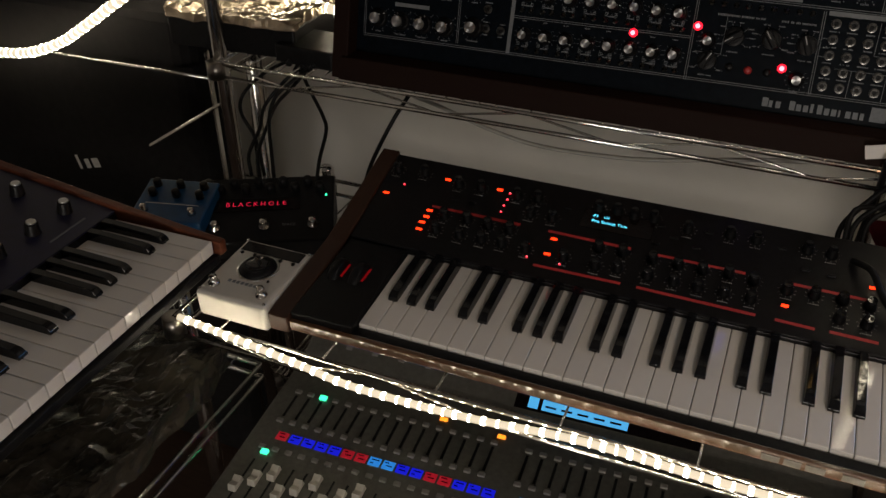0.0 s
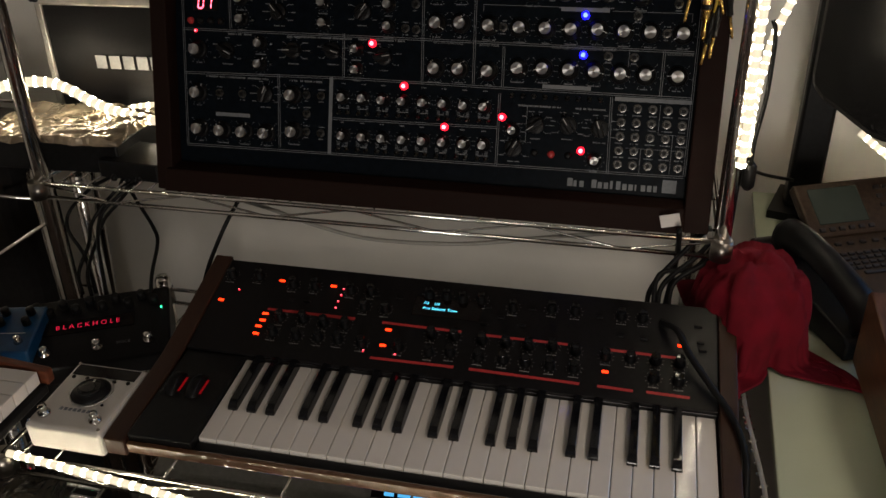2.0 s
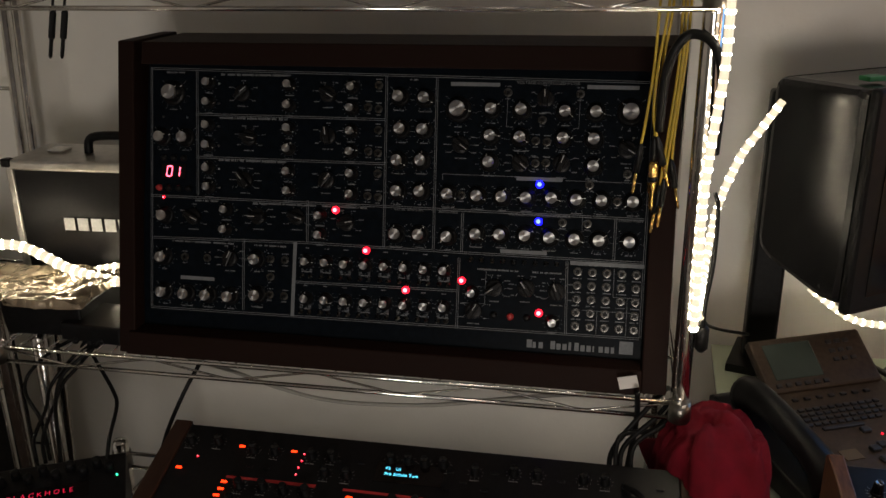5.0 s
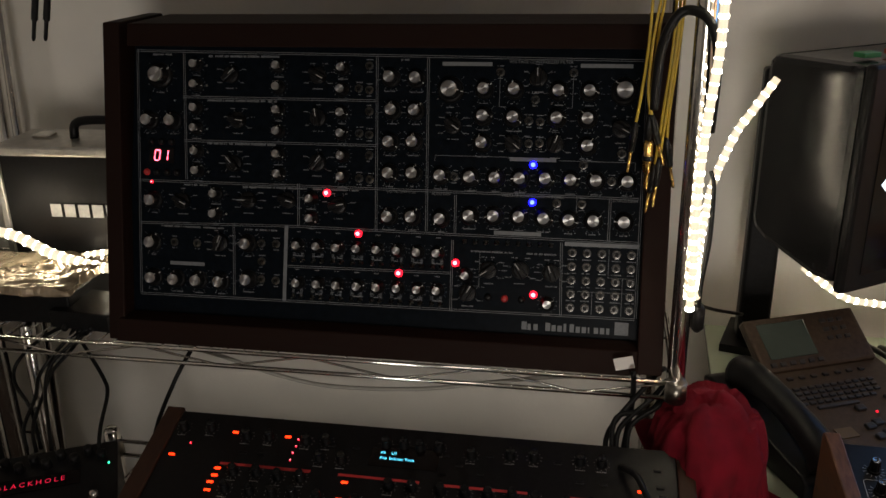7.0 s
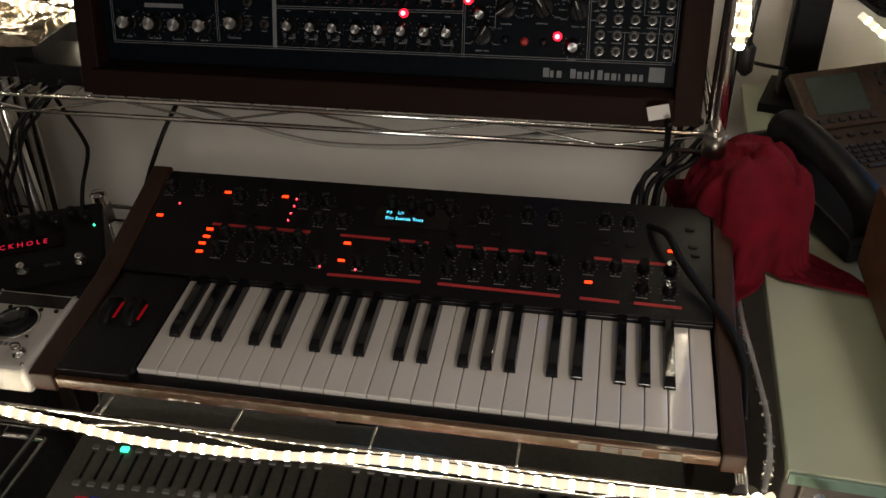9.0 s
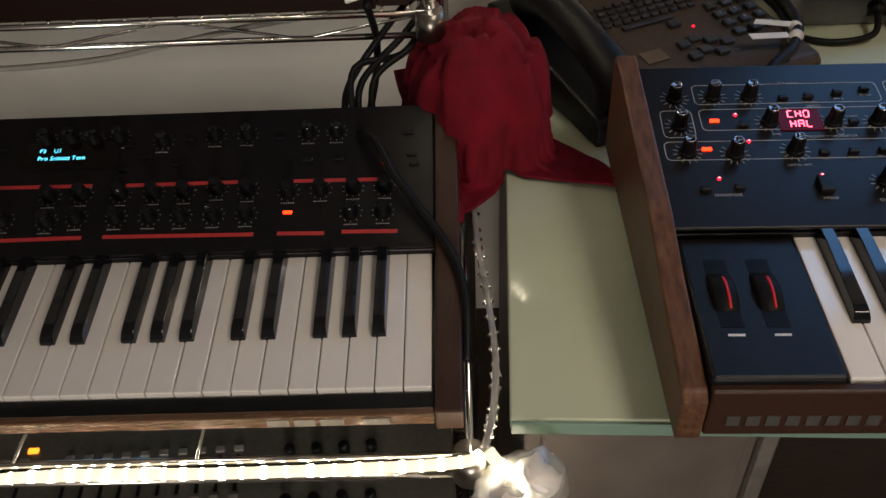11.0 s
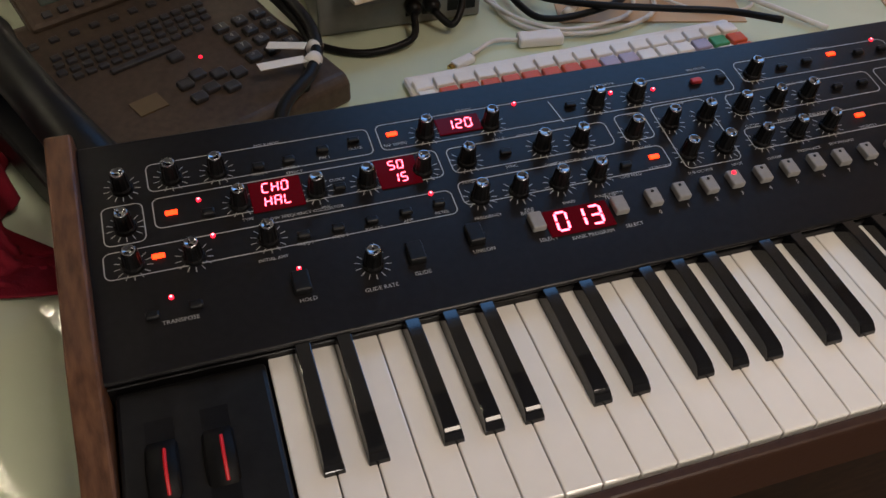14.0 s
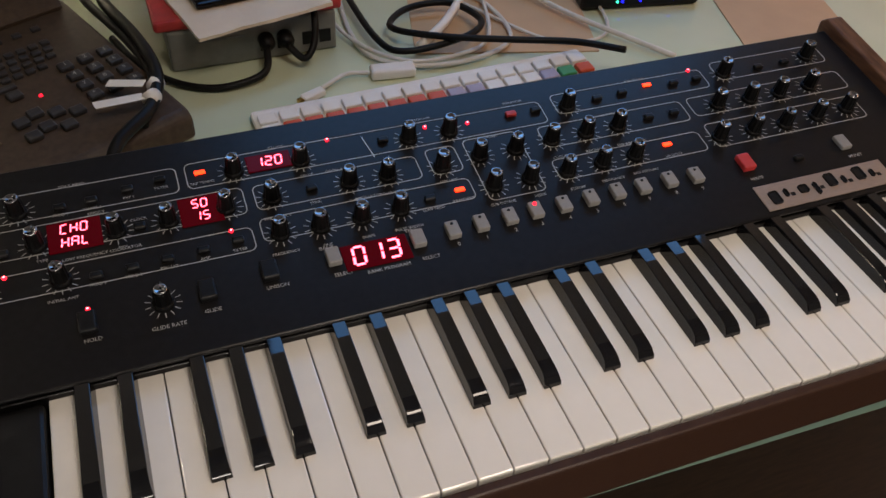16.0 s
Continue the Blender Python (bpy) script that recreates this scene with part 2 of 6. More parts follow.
def smoothed(points, step=6):
    """Catmull-Rom points through the given ones."""
    P = [Vector(p) for p in points]
    if len(P) < 3:
        return P
    P = [2 * P[0] - P[1]] + P + [2 * P[-1] - P[-2]]
    out = []
    for a, b, c, d in zip(P, P[1:], P[2:], P[3:]):
        for i in range(step):
            t = i / step
            out.append(0.5 * ((2 * b) + (c - a) * t + (2 * a - 5 * b + 4 * c - d) * t * t + (3 * b - a - 3 * c + d) * t ** 3))
    return out + [P[-2]]


def sweep(points, r, n=8, bm=None, curve=True):
    """A round bar or cable along points."""
    P = smoothed(points) if curve else [Vector(p) for p in points]
    b = bmesh.new()
    rings = []
    up = Vector((0.13, 0.31, 0.94))
    for i, p in enumerate(P):
        d = (P[min(i + 1, len(P) - 1)] - P[max(i - 1, 0)]).normalized()
        s = d.cross(up)
        if s.length < 0.05:
            s = d.cross(Vector((1, 0, 0)))
        s.normalize()
        w = s.cross(d)
        up = w
        rr = r(i / (len(P) - 1)) if callable(r) else r
        rings.append([b.verts.new(p + s * (rr * math.cos(2 * math.pi * k / n)) + w * (rr * math.sin(2 * math.pi * k / n))) for k in range(n)])
    for a, c in zip(rings, rings[1:]):
        for k in range(n):
            b.faces.new((a[k], c[k], c[(k + 1) % n], a[(k + 1) % n]))
    b.faces.new(rings[0])
    b.faces.new(rings[-1][::-1])
    return join(bm, b)


def hull_loop(loop, z0, z1, bm=None):
    """An upright prism over a closed loop of (x, y)."""
    b = bmesh.new()
    lo = [b.verts.new((x, y, z0)) for x, y in loop]
    hi = [b.verts.new((x, y, z1)) for x, y in loop]
    n = len(loop)
    for i in range(n):
        b.faces.new((lo[i], lo[(i + 1) % n], hi[(i + 1) % n], hi[i]))
    b.faces.new(hi)
    b.faces.new(lo[::-1])
    return join(bm, b)


def side_prism(profile, x0, x1, bev=0.0, bm=None):
    """A board with a (y, z) outline, from x0 to x1."""
    b = bmesh.new()
    lo = [b.verts.new((x0, y, z)) for y, z in profile]
    hi = [b.verts.new((x1, y, z)) for y, z in profile]
    n = len(profile)
    for i in range(n):
        b.faces.new((lo[i], lo[(i + 1) % n], hi[(i + 1) % n], hi[i]))
    b.faces.new(hi)
    b.faces.new(lo[::-1])
    bmesh.ops.recalc_face_normals(b, faces=b.faces)
    if bev:
        bmesh.ops.bevel(b, geom=b.edges[:], offset=bev, segments=2, affect="EDGES", profile=0.5)
    return join(bm, b)


def outline(bm, x0, y0, x1, y1, w, r, z):
    """A thin rounded frame line lying in the plane z."""
    x0, x1, y0, y1 = min(x0, x1), max(x0, x1), min(y0, y1), max(y0, y1)
    r = min(r, (y1 - y0) / 2.2, (x1 - x0) / 2.2)
    loop = []
    for cx, cy, a0 in ((x1 - r, y1 - r, 0), (x0 + r, y1 - r, 90), (x0 + r, y0 + r, 180), (x1 - r, y0 + r, 270)):
        for k in range(5):
            a = radians(a0 + 22.5 * k)
            loop.append((cx, cy, math.cos(a), math.sin(a)))
    inner = [bm.verts.new((cx + (r - w / 2) * ca, cy + (r - w / 2) * sa, z)) for cx, cy, ca, sa in loop]
    outer = [bm.verts.new((cx + (r + w / 2) * ca, cy + (r + w / 2) * sa, z)) for cx, cy, ca, sa in loop]
    n = len(loop)
    for i in range(n):
        bm.faces.new((inner[i], outer[i], outer[(i + 1) % n], inner[(i + 1) % n]))
    return bm


def strip(bm, x0, y0, x1, y1, w, z):
    """A straight printed line in the plane z."""
    d = Vector((x1 - x0, y1 - y0, 0))
    s = Vector((-d.y, d.x, 0)).normalized() * (w / 2)
    a, b = Vector((x0, y0, z)), Vector((x1, y1, z))
    bm.faces.new([bm.verts.new(p) for p in (a - s, b - s, b + s, a + s)])
    return bm


def ticks(bm, x, y, r0, r1, z, n=11, w=0.0006, a0=-225, a1=45):
    for i in range(n):
        a = radians(a0 + (a1 - a0) * i / (n - 1))
        strip(bm, x + r0 * math.cos(a), y + r0 * math.sin(a), x + r1 * math.cos(a), y + r1 * math.sin(a), w, z)


SEGS = {"0": "abcdef", "1": "bc", "2": "abged", "3": "abgcd", "5": "afgcd", "C": "afed", "H": "fegbc", "O": "abcdef", "A": "efabcg", "L": "fed", "S": "afgcd"}


def segments(bm, text, x, y, h, z):
    """Seven-bar figures; the text is centred on (x, y)."""
    w, t = h * 0.52, h * 0.12
    step = w * 1.6
    x0 = x - step * (len(text) - 1) / 2
    for k, ch in enumerate(text):
        cx = x0 + k * step
        bars = {"a": (-1, 1, 1, 1), "g": (-1, 0, 1, 0), "d": (-1, -1, 1, -1), "f": (-1, 0, -1, 1), "b": (1, 0, 1, 1), "e": (-1, -1, -1, 0), "c": (1, -1, 1, 0)}
        for s in SEGS[ch]:
            ax, ay, bx, by = bars[s]
            a = Vector((cx + ax * w / 2 + ay * h * 0.05, y + ay * h / 2, 0))
            b = Vector((cx + bx * w / 2 + by * h * 0.05, y + by * h / 2, 0))
            d = (b - a) * 0.1
            strip(bm, a.x + d.x, a.y + d.y, b.x - d.x, b.y - d.y, t, z)
    return bm


def words(name, body, size, material, parent, m, align="CENTER"):
    c = bpy.data.curves.new(name, "FONT")
    c.body, c.size, c.align_x, c.align_y, c.resolution_u = body, size, align, "CENTER", 2
    tmp = bpy.data.objects.new(name, c)
    me = bpy.data.meshes.new_from_object(tmp)
    bpy.data.objects.remove(tmp)
    me.materials.clear()
    me.materials.append(material)
    return part(name, me, material, parent, m=m)


T = Matrix.Translation


# ---------------- room ----------------
def slab(name, x0, y0, z0, x1, y1, z1, material, label, category):
    return thing(name, box(x0, y0, z0, x1, y1, z1), material, Matrix(), label, category, kind="structure")


slab("floor", -1.6, -2.6, -0.1, 3.2, 0.95, 0.0, FLOOR, "dark brown wooden floor in dim light", "floor")
slab("wall_back", -1.6, 0.90, 0.0, 3.2, 1.0, 2.5, WALL, "off-white plaster wall lit by rope lights", "wall")
slab("wall_left", -1.7, -2.6, 0.0, -1.6, 1.0, 2.5, WALL, "off-white plaster side wall", "wall")
slab("wall_right", 3.2, -2.6, 0.0, 3.3, 1.0, 2.5, WALL, "off-white plaster side wall", "wall")
slab("wall_front", -1.6, -2.7, 0.0, 3.2, -2.6, 2.5, WALL, "off-white plaster wall behind the camera", "wall")
slab("ceiling", -1.7, -2.7, 2.5, 3.3, 1.0, 2.6, CEIL, "plain unseen ceiling with shade darkened into its colour", "ceiling")


# ---------------- chrome wire racks ----------------
def post(parent, x, y, z0, z1):
    prof = [(0.0127, z0)]
    part("post", lathe(prof + [(0.0127, z1), (0.009, z1 + 0.006)], 14), CHROME, parent, m=T((x, y, 0)), smooth=True)


def shelf(parent, x0, y0, x1, y1, z, drop=0.03, wires=0.026, name="shelf", collars=True):
    s = None
    for dz in (0, -drop):
        for a, b in (((x0, y0), (x1, y0)), ((x1, y0), (x1, y1)), ((x1, y1), (x0, y1)), ((x0, y1), (x0, y0))):
            rail = sweep([(a[0], a[1], z + dz), (b[0], b[1], z + dz)], 0.0034, 8, None, False)
            if s is None:
                s = part(name, rail, CHROME, parent, smooth=True)
            else:
                part("rail", rail, CHROME, s, smooth=True)
    n = int((x1 - x0) / 0.24)
    truss = []
    for i in range(n):
        xa, xb = x0 + (x1 - x0) * i / n, x0 + (x1 - x0) * (i + 1) / n
        truss += [(xa, y0, z), ((xa + xb) / 2, y0, z - drop)]
    if truss:
        part("truss_wire", sweep(truss + [(x1, y0, z)], 0.0018, 6, None, False), CHROME, s, smooth=True)
    cross = None
    for i in range(int((x1 - x0) / wires)):
        x = x0 + wires * (i + 0.5)
        cross = sweep([(x, y0, z + 0.003), (x, y1, z + 0.003)], 0.0016, 5, cross, False)
    for k in (0.3, 0.7) if collars else ():
        y = y0 + (y1 - y0) * k
        cross = sweep([(x0, y, z - 0.001), (x1, y, z - 0.001)], 0.0025, 6, cross, False)
    part("wire_mat", cross, CHROME, s, smooth=True)
    for x, y in ((x0, y0), (x1, y0), (x0, y1), (x1, y1)) if collars else ():
        part("collar", lathe([(0.0155, -0.026), (0.0145, 0.003), (0.0132, 0.003)], 12), COLLAR, s, m=T((x, y, z)), smooth=True)
    return s


rack = empty("wire_rack", Matrix(), "tall chrome wire shelving rack carrying synthesizers", "shelving rack")
for px, py, top in ((-0.437, 0.372, 2.1), (0.612, 0.372, 2.1), (-0.437, 0.455, 0.965), (-0.540, 0.455, 0.965), (0.612, 0.82, 2.1)):
    post(rack, px, py, 0.0, top)
shelf(rack, -0.437, 0.358, 0.612, 0.82, 0.994, 0.024)
shelf(rack, -0.437, 0.395, 0.612, 0.82, 0.30)
shelf(rack, -0.437, 0.358, 0.612, 0.82, 1.540, 0.028)
part("rail", sweep([(-0.80, 0.372, 0.956), (-0.437, 0.372, 0.957)], 0.0034, 8, None, False), CHROME, rack, smooth=True)

low = empty("low_wire_shelf", Matrix(), "chrome wire shelf unit holding a keyboard above a mixer", "shelving rack")
shelf(low, -0.255, -0.04, 0.640, 0.37, 0.812, 0.026, 0.15)
for px, py in ((-0.255, 0.37), (0.640, 0.37)):
    post(low, px, py, 0.0, 0.83)
shelf(low, -0.255, -0.04, 0.640, 0.37, 0.45, 0.026)

SIDE_X = -0.181
side = empty("side_wire_rack", Matrix(), "chrome wire rack at the side with a plastic bag on it", "shelving rack")
shelf(side, -0.78, -0.75, SIDE_X, 0.03, 0.70, 0.022, 0.034, collars=False)
shelf(side, -0.78, -0.75, -0.30, 0.03, 0.835, collars=False)
for px, py in ((-0.78, -0.75), (-0.30, -0.75), (-0.78, 0.03), (-0.30, 0.03)):
    post(side, px, py, 0.0, 0.85)
far = empty("leaning_wire_frame", Matrix(), "chrome wire frame leaning against the wall behind a case", "wire frame")
for px in (-0.735, -0.708):
    part("post", sweep([(px, 0.80, 0.0), (px + 0.075, 0.84, 1.9)], 0.0085, 12, None, False), CHROME, far, smooth=True)
for z in (0.5, 0.95, 1.32, 1.7):
    part("rung", sweep([(-1.05, 0.80 + 0.021 * z, z), (-0.73 + 0.039 * z, 0.80 + 0.021 * z, z)], 0.004, 8, None, False), CHROME, far, smooth=True)
part("cross_brace", sweep([(-0.637, 0.388, 0.795), (-0.437, 0.388, 0.922)], 0.0034, 8, None, False), CHROME, rack)


# ---------------- keyboards ----------------
def keyboard(parent, count, pitch, length, first, m, black_len=0.095):
    """White and black keys; the front left corner of the first key's top is the origin of m."""
    g = 0.0004
    white = mesh_of(box(g, 0, -0.018, pitch - g, length, 0, 0.0012, 2), "white_key", KEYW)
    f = length - black_len
    bp = [(f, -0.004), (f + 0.0009, 0.0034), (f + 0.0045, 0.0076), (f + 0.0072, 0.0089), (f + 0.011, 0.0096), (f + 0.017, 0.0100), (length - 0.018, 0.0120), (length, 0.0116), (length, -0.004)]
    kb = side_prism(bp, -0.0064, 0.0064, 0.0007)
    for v in kb.verts:
        v.co.x *= (1.06 - 26.0 * min(0.0115, max(0.0, v.co.z))) * pitch / 0.0242
    black = mesh_of(kb, "black_key", KEYB)
    names = "CDEFGAB"
    k0 = names.index(first)
    shift = {"C": -0.0012, "D": 0.0012, "F": -0.0016, "G": 0, "A": 0.0016}
    for i in range(count):
        part("white_key", white, KEYW, parent, m=m @ T((i * pitch, 0, 0)))
        n = names[(k0 + i) % 7]
        if n in shift and i < count - 1:
            part("black_key", black, KEYB, parent, m=m @ T(((i + 1) * pitch + shift[n], 0, 0)))


def knob_meshes(r, h, cap, body_mat, cap_mat, name="knob"):
    body = mesh_of(lathe([(r * 1.12, 0), (r * 1.1, 0.002), (r, 0.003), (r * 0.88, h - 0.001), (r * 0.8, h)], 18), name, body_mat, True)
    c = lathe([(cap, -0.002), (cap, 0.0012), (cap * 0.93, 0.0020), (cap * 0.12, 0.00185)], 20)
    cm = mesh_of(c, "cap", cap_mat)
    if cap_mat != SPUN:
        return body, cm
    b = lathe([(r * 1.34, 0), (r * 1.30, 0.0022), (r * 1.02, 0.0032), (r, 0.0034), (r * 0.92, h - 0.001), (r * 0.8, h)], 20)
    body = mesh_of(b, name, body_mat, True)
    pb = box(-0.0005, r * 0.55, h * 0.9, 0.0005, r * 0.95, h + 0.0006)
    box(-0.0005, r * 1.02, 0.0033, 0.0005, r * 1.28, 0.0039, 0, 2, pb)
    return body, cm, mesh_of(pb, "pointer", INK)


def put_knobs(parent, places, meshes, h, m, spin=True):
    rnd = random.Random(7)
    for x, y in places:
        k = part("knob", meshes[0], None, parent, m=m @ T((x, y, 0)) @ pose(0, 0, 0, 0, 0, rnd.uniform(-140, 140) if spin else 0))
        part("cap", meshes[1], None, k, m=T((0, 0, h)))
        if len(meshes) > 2:
            part("pointer", meshes[2], None, k)


def leds(parent, places, w, d, material, m, name="led"):
    me = mesh_of(box(-w / 2, -d / 2, 0, w / 2, d / 2, 0.0016, 0.0005, 1), name, material)
    for x, y in places:
        part(name, me, material, parent, m=m @ T((x, y, 0)))


def round_leds(parent, places, r, material, m, name="led"):
    me = mesh_of(lathe([(r, 0), (r, r * 0.5), (r * 0.88, r * 0.85), (r * 0.55, r * 1.1), (r * 0.2, r * 1.2)], 12), name, material, True)
    core = {"led_red": LREDC, "led_blue": LBLUC}.get(material.name)
    if core:
        me.materials.append(core)
        for p in me.polygons:
            if p.center.z > r * 1.05:
                p.material_index = 1
    for x, y in places:
        part(name, me, material, parent, m=m @ T((x, y, 0)))


def buttons(parent, places, w, d, h, material, m, name="button"):
    me = mesh_of(box(-w / 2, -d / 2, 0, w / 2, d / 2, h, 0.0012, 2), name, material)
    for x, y in places:
        part(name, me, material, parent, m=m @ T((x, y, 0)))


# ---- six-voice synthesizer on the glass desk ----
P6_KNOBS_A = [(0.152, 0.149), (0.206, 0.146), (0.3, 0.146), (0.337, 0.145), (0.452, 0.146), (0.621, 0.147), (0.719, 0.148), (0.175, 0.113), (0.238, 0.112), (0.27, 0.11), (0.317, 0.107), (0.352, 0.11), (0.385, 0.109), (0.42, 0.11), (0.454, 0.11), (0.486, 0.11), (0.592, 0.11), (0.627, 0.109), (0.66, 0.108), (0.696, 0.109), (0.173, 0.076), (0.204, 0.074), (0.237, 0.073), (0.269, 0.073), (0.351, 0.075), (0.384, 0.074), (0.418, 0.072), (0.452, 0.073), (0.484, 0.073), (0.571, 0.072), (0.607, 0.071), (0.641, 0.07), (0.678, 0.071), (0.713, 0.072), (0.057, 0.113), (0.095, 0.112), (0.139, 0.113), (0.001, 0.116), (-0.01, 0.151), (0.015, 0.079)]
P6_KNOBS_B = [(0.08, 0.038), (-0.078, 0.152), (-0.043, 0.153), (-0.079, 0.115), (-0.077, 0.081), (-0.037, 0.077)]
P6_KNOBS = P6_KNOBS_A + P6_KNOBS_B
P6_AMBER = [(0.126, 0.155), (0.322, 0.079), (0.539, 0.152), (0.519, 0.077), (-0.047, 0.12), (-0.06, 0.084)]
P6_RED = [(0.03, 0.048), (0.138, 0.089), (0.233, 0.163), (0.318, 0.155), (0.356, 0.15), (0.589, 0.16), (0.679, 0.039), (0.375, 0.043), (-0.027, 0.127), (-0.022, 0.092), (-0.056, 0.048)]
P6_DISP = [(0.181, 0.152), (0.12, 0.116), (0.028, 0.118), (0.238, 0.037)]
P6_PROG = [(0.301, 0.039), (0.325, 0.039), (0.35, 0.039), (0.373, 0.039), (0.398, 0.038), (0.423, 0.038), (0.448, 0.038), (0.472, 0.037), (0.498, 0.037), (0.523, 0.035), (0.205, 0.041), (0.272, 0.039)]
P6_BUTTONS = [(0.278, 0.149), (0.421, 0.148), (0.207, 0.113), (0.295, 0.076), (0.157, 0.043), (0.111, 0.038), (0.029, 0.039), (0.483, 0.147), (0.51, 0.148), (0.565, 0.147), (0.59, 0.146), (0.519, 0.112), (0.545, 0.111), (0.66, 0.145), (0.691, 0.145), (0.627, 0.028), (-0.069, 0.036), (-0.041, 0.037), (0.02, 0.147), (0.043, 0.148), (0.07, 0.152), (0.095, 0.155), (0.039, 0.075), (0.064, 0.075), (0.089, 0.075), (0.115, 0.076), (0.141, 0.078), (-0.022, 0.113), (0.074, 0.112)]
P6_REDB = [(0.397, 0.149), (0.575, 0.036)]
P6_BOXES = [(0.115, 0.167, 0.428, 0.132), (0.441, 0.163, 0.6, 0.134), (0.614, 0.164, 0.738, 0.136), (0.162, 0.129, 0.298, 0.1), (0.308, 0.129, 0.334, 0.099), (0.16, 0.094, 0.333, 0.067), (0.343, 0.131, 0.393, 0.059), (0.413, 0.128, 0.558, 0.099), (0.409, 0.088, 0.554, 0.061), (0.565, 0.125, 0.737, 0.097), (0.564, 0.09, 0.729, 0.057), (-0.059, 0.136, 0.154, 0.103), (-0.096, 0.095, 0.153, 0.066), (-0.06, 0.17, 0.108, 0.139), (-0.094, 0.136, -0.066, 0.1)]
SKEW = 0.0245


def sk(points):
    return [(x, y + SKEW * x) for x, y in points]


six = empty("desk_synthesizer", pose(0.912, 0.092, 0.8465, 0, 0, -1.4), "black analogue synthesizer with walnut end cheeks on a glass desk", "synthesizer")
MP6 = T((0, 0, 0.0903)) @ pose(0, 0, 0, 7.75)
part("body", side_prism([(-0.112, 0.018), (-0.118, 0.034), (-0.149, 0.038), (-0.149, 0.056), (-0.006, 0.056), (-0.006, 0.081), (0.196, 0.107), (0.196, 0.018)], -0.1073, 0.766, 0.001), BLACKS, six, "black steel chassis")
part("control_panel", box(-0.1073, -0.0085, -0.004, 0.766, 0.197, 0, 0.0015), BLACKS, six, "satin black printed control panel", MP6)
for xa, xb, yaw in ((-0.127, -0.1078, 1.25), (0.7665, 0.785, 0.0)):
    part("cheek", side_prism([(-0.163, 0.020), (-0.163, 0.062), (-0.156, 0.068), (-0.06, 0.086), (0.0, 0.102), (0.198, 0.129), (0.206, 0.122), (0.206, 0.018)], xa, xb, 0.002), WALNUT, six, "oiled walnut end cheek", T((xa, 0.206, 0)) @ pose(0, 0, 0, 0, 0, yaw) @ T((-xa, -0.206, 0)))
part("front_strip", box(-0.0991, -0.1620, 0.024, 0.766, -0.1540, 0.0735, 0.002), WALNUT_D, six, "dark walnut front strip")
for fx, fy in ((-0.07, -0.09), (0.73, -0.09), (-0.07, 0.17), (0.73, 0.17)):
    part("foot", lathe([(0.013, 0.0003), (0.012, 0.0185), (0.010, 0.0185)], 14), BLACKP, six, "black rubber foot", T((fx, fy, 0)), smooth=True)
part("wheel_box", box(-0.0993, -0.1555, 0.0585, -0.0055, -0.0095, 0.080, 0.003), BLACKP, six, "black plastic wheel box")
part("key_end_block", box(0.7165, -0.150, 0.0585, 0.766, -0.0095, 0.080, 0.002), BLACKP, six)
for wx in (-0.075, -0.042):
    w = part("pitch_wheel", lathe([(0.034, -0.0095), (0.036, -0.0075), (0.036, 0.0075), (0.034, 0.0095)], 40), KNOBB, six, "black translucent wheel lit red", T((wx, -0.072, 0.0505)) @ pose(0, 0, 0, 0, 90), smooth=True)
    part("wheel_glow", sweep([(wx + 0.002, -0.072 + 0.0362 * math.sin(radians(a)), 0.0505 + 0.0362 * math.cos(radians(a))) for a in (-30, -18, -6, 6, 18)], 0.0011, 6), LGLASS, six, "red glow along the wheel")
    part("slot", box(wx - 0.0085, -0.108, 0.0798, wx + 0.0085, -0.036, 0.0803), KNOBB, six)
    part("wheel_name", box(wx - 0.005, -0.1165, 0.0798, wx + 0.007, -0.1145, 0.0804), INK, six)
keyboard(six, 29, 0.02486, 0.147, "C", T((-0.004, -0.1525, 0.0762)), 0.0965)
rib = lathe([(0.0078, 0), (0.0076, 0.0025), (0.0066, 0.0035), (0.0058, 0.0155), (0.0052, 0.0165)], 24)
for v in rib.verts:
    if 0.003 < v.co.z < 0.016 and round(math.atan2(v.co.y, v.co.x) * 12 / math.pi) % 2:
        v.co.x *= 0.93
        v.co.y *= 0.93
cap6 = lathe([(0.0050, 0), (0.0049, 0.0012), (0.0043, 0.0018), (0.0036, 0.0016), (0.0020, 0.0008), (0.0006, 0.0006)], 20)
box(-0.0004, 0.0012, 0.0012, 0.0004, 0.0049, 0.0022, 0, 2, cap6)
KN6 = (mesh_of(rib, "knob", KNOBB), mesh_of(cap6, "cap", CAPM, True))
put_knobs(six, sk(P6_KNOBS), KN6, 0.0162, MP6)
leds(six, sk(P6_AMBER), 0.0085, 0.004, LAMB, MP6, "led_button")
round_leds(six, sk(P6_RED), 0.0017, LRED, MP6)
P6_PROGS = sk(P6_PROG)
buttons(six, P6_PROGS, 0.0105, 0.015, 0.006, GREYB, MP6, "program_button")
buttons(six, sk(P6_BUTTONS), 0.009, 0.0055, 0.004, BLACKP, MP6)
buttons(six, sk(P6_REDB)[:1], 0.010, 0.0055, 0.004, REDB, MP6, "record_button")
buttons(six, sk(P6_REDB)[1:], 0.012, 0.017, 0.006, REDB, MP6, "write_button")
buttons(six, [(0.679, 0.039 + SKEW * 0.679 - 0.006)], 0.011, 0.016, 0.0045, GREYB, MP6, "preset_button")
buttons(six, [(0.157, 0.043 + 0.0035), (0.111, 0.041), (0.029, 0.036)], 0.012, 0.017, 0.006, BLACKP, MP6)
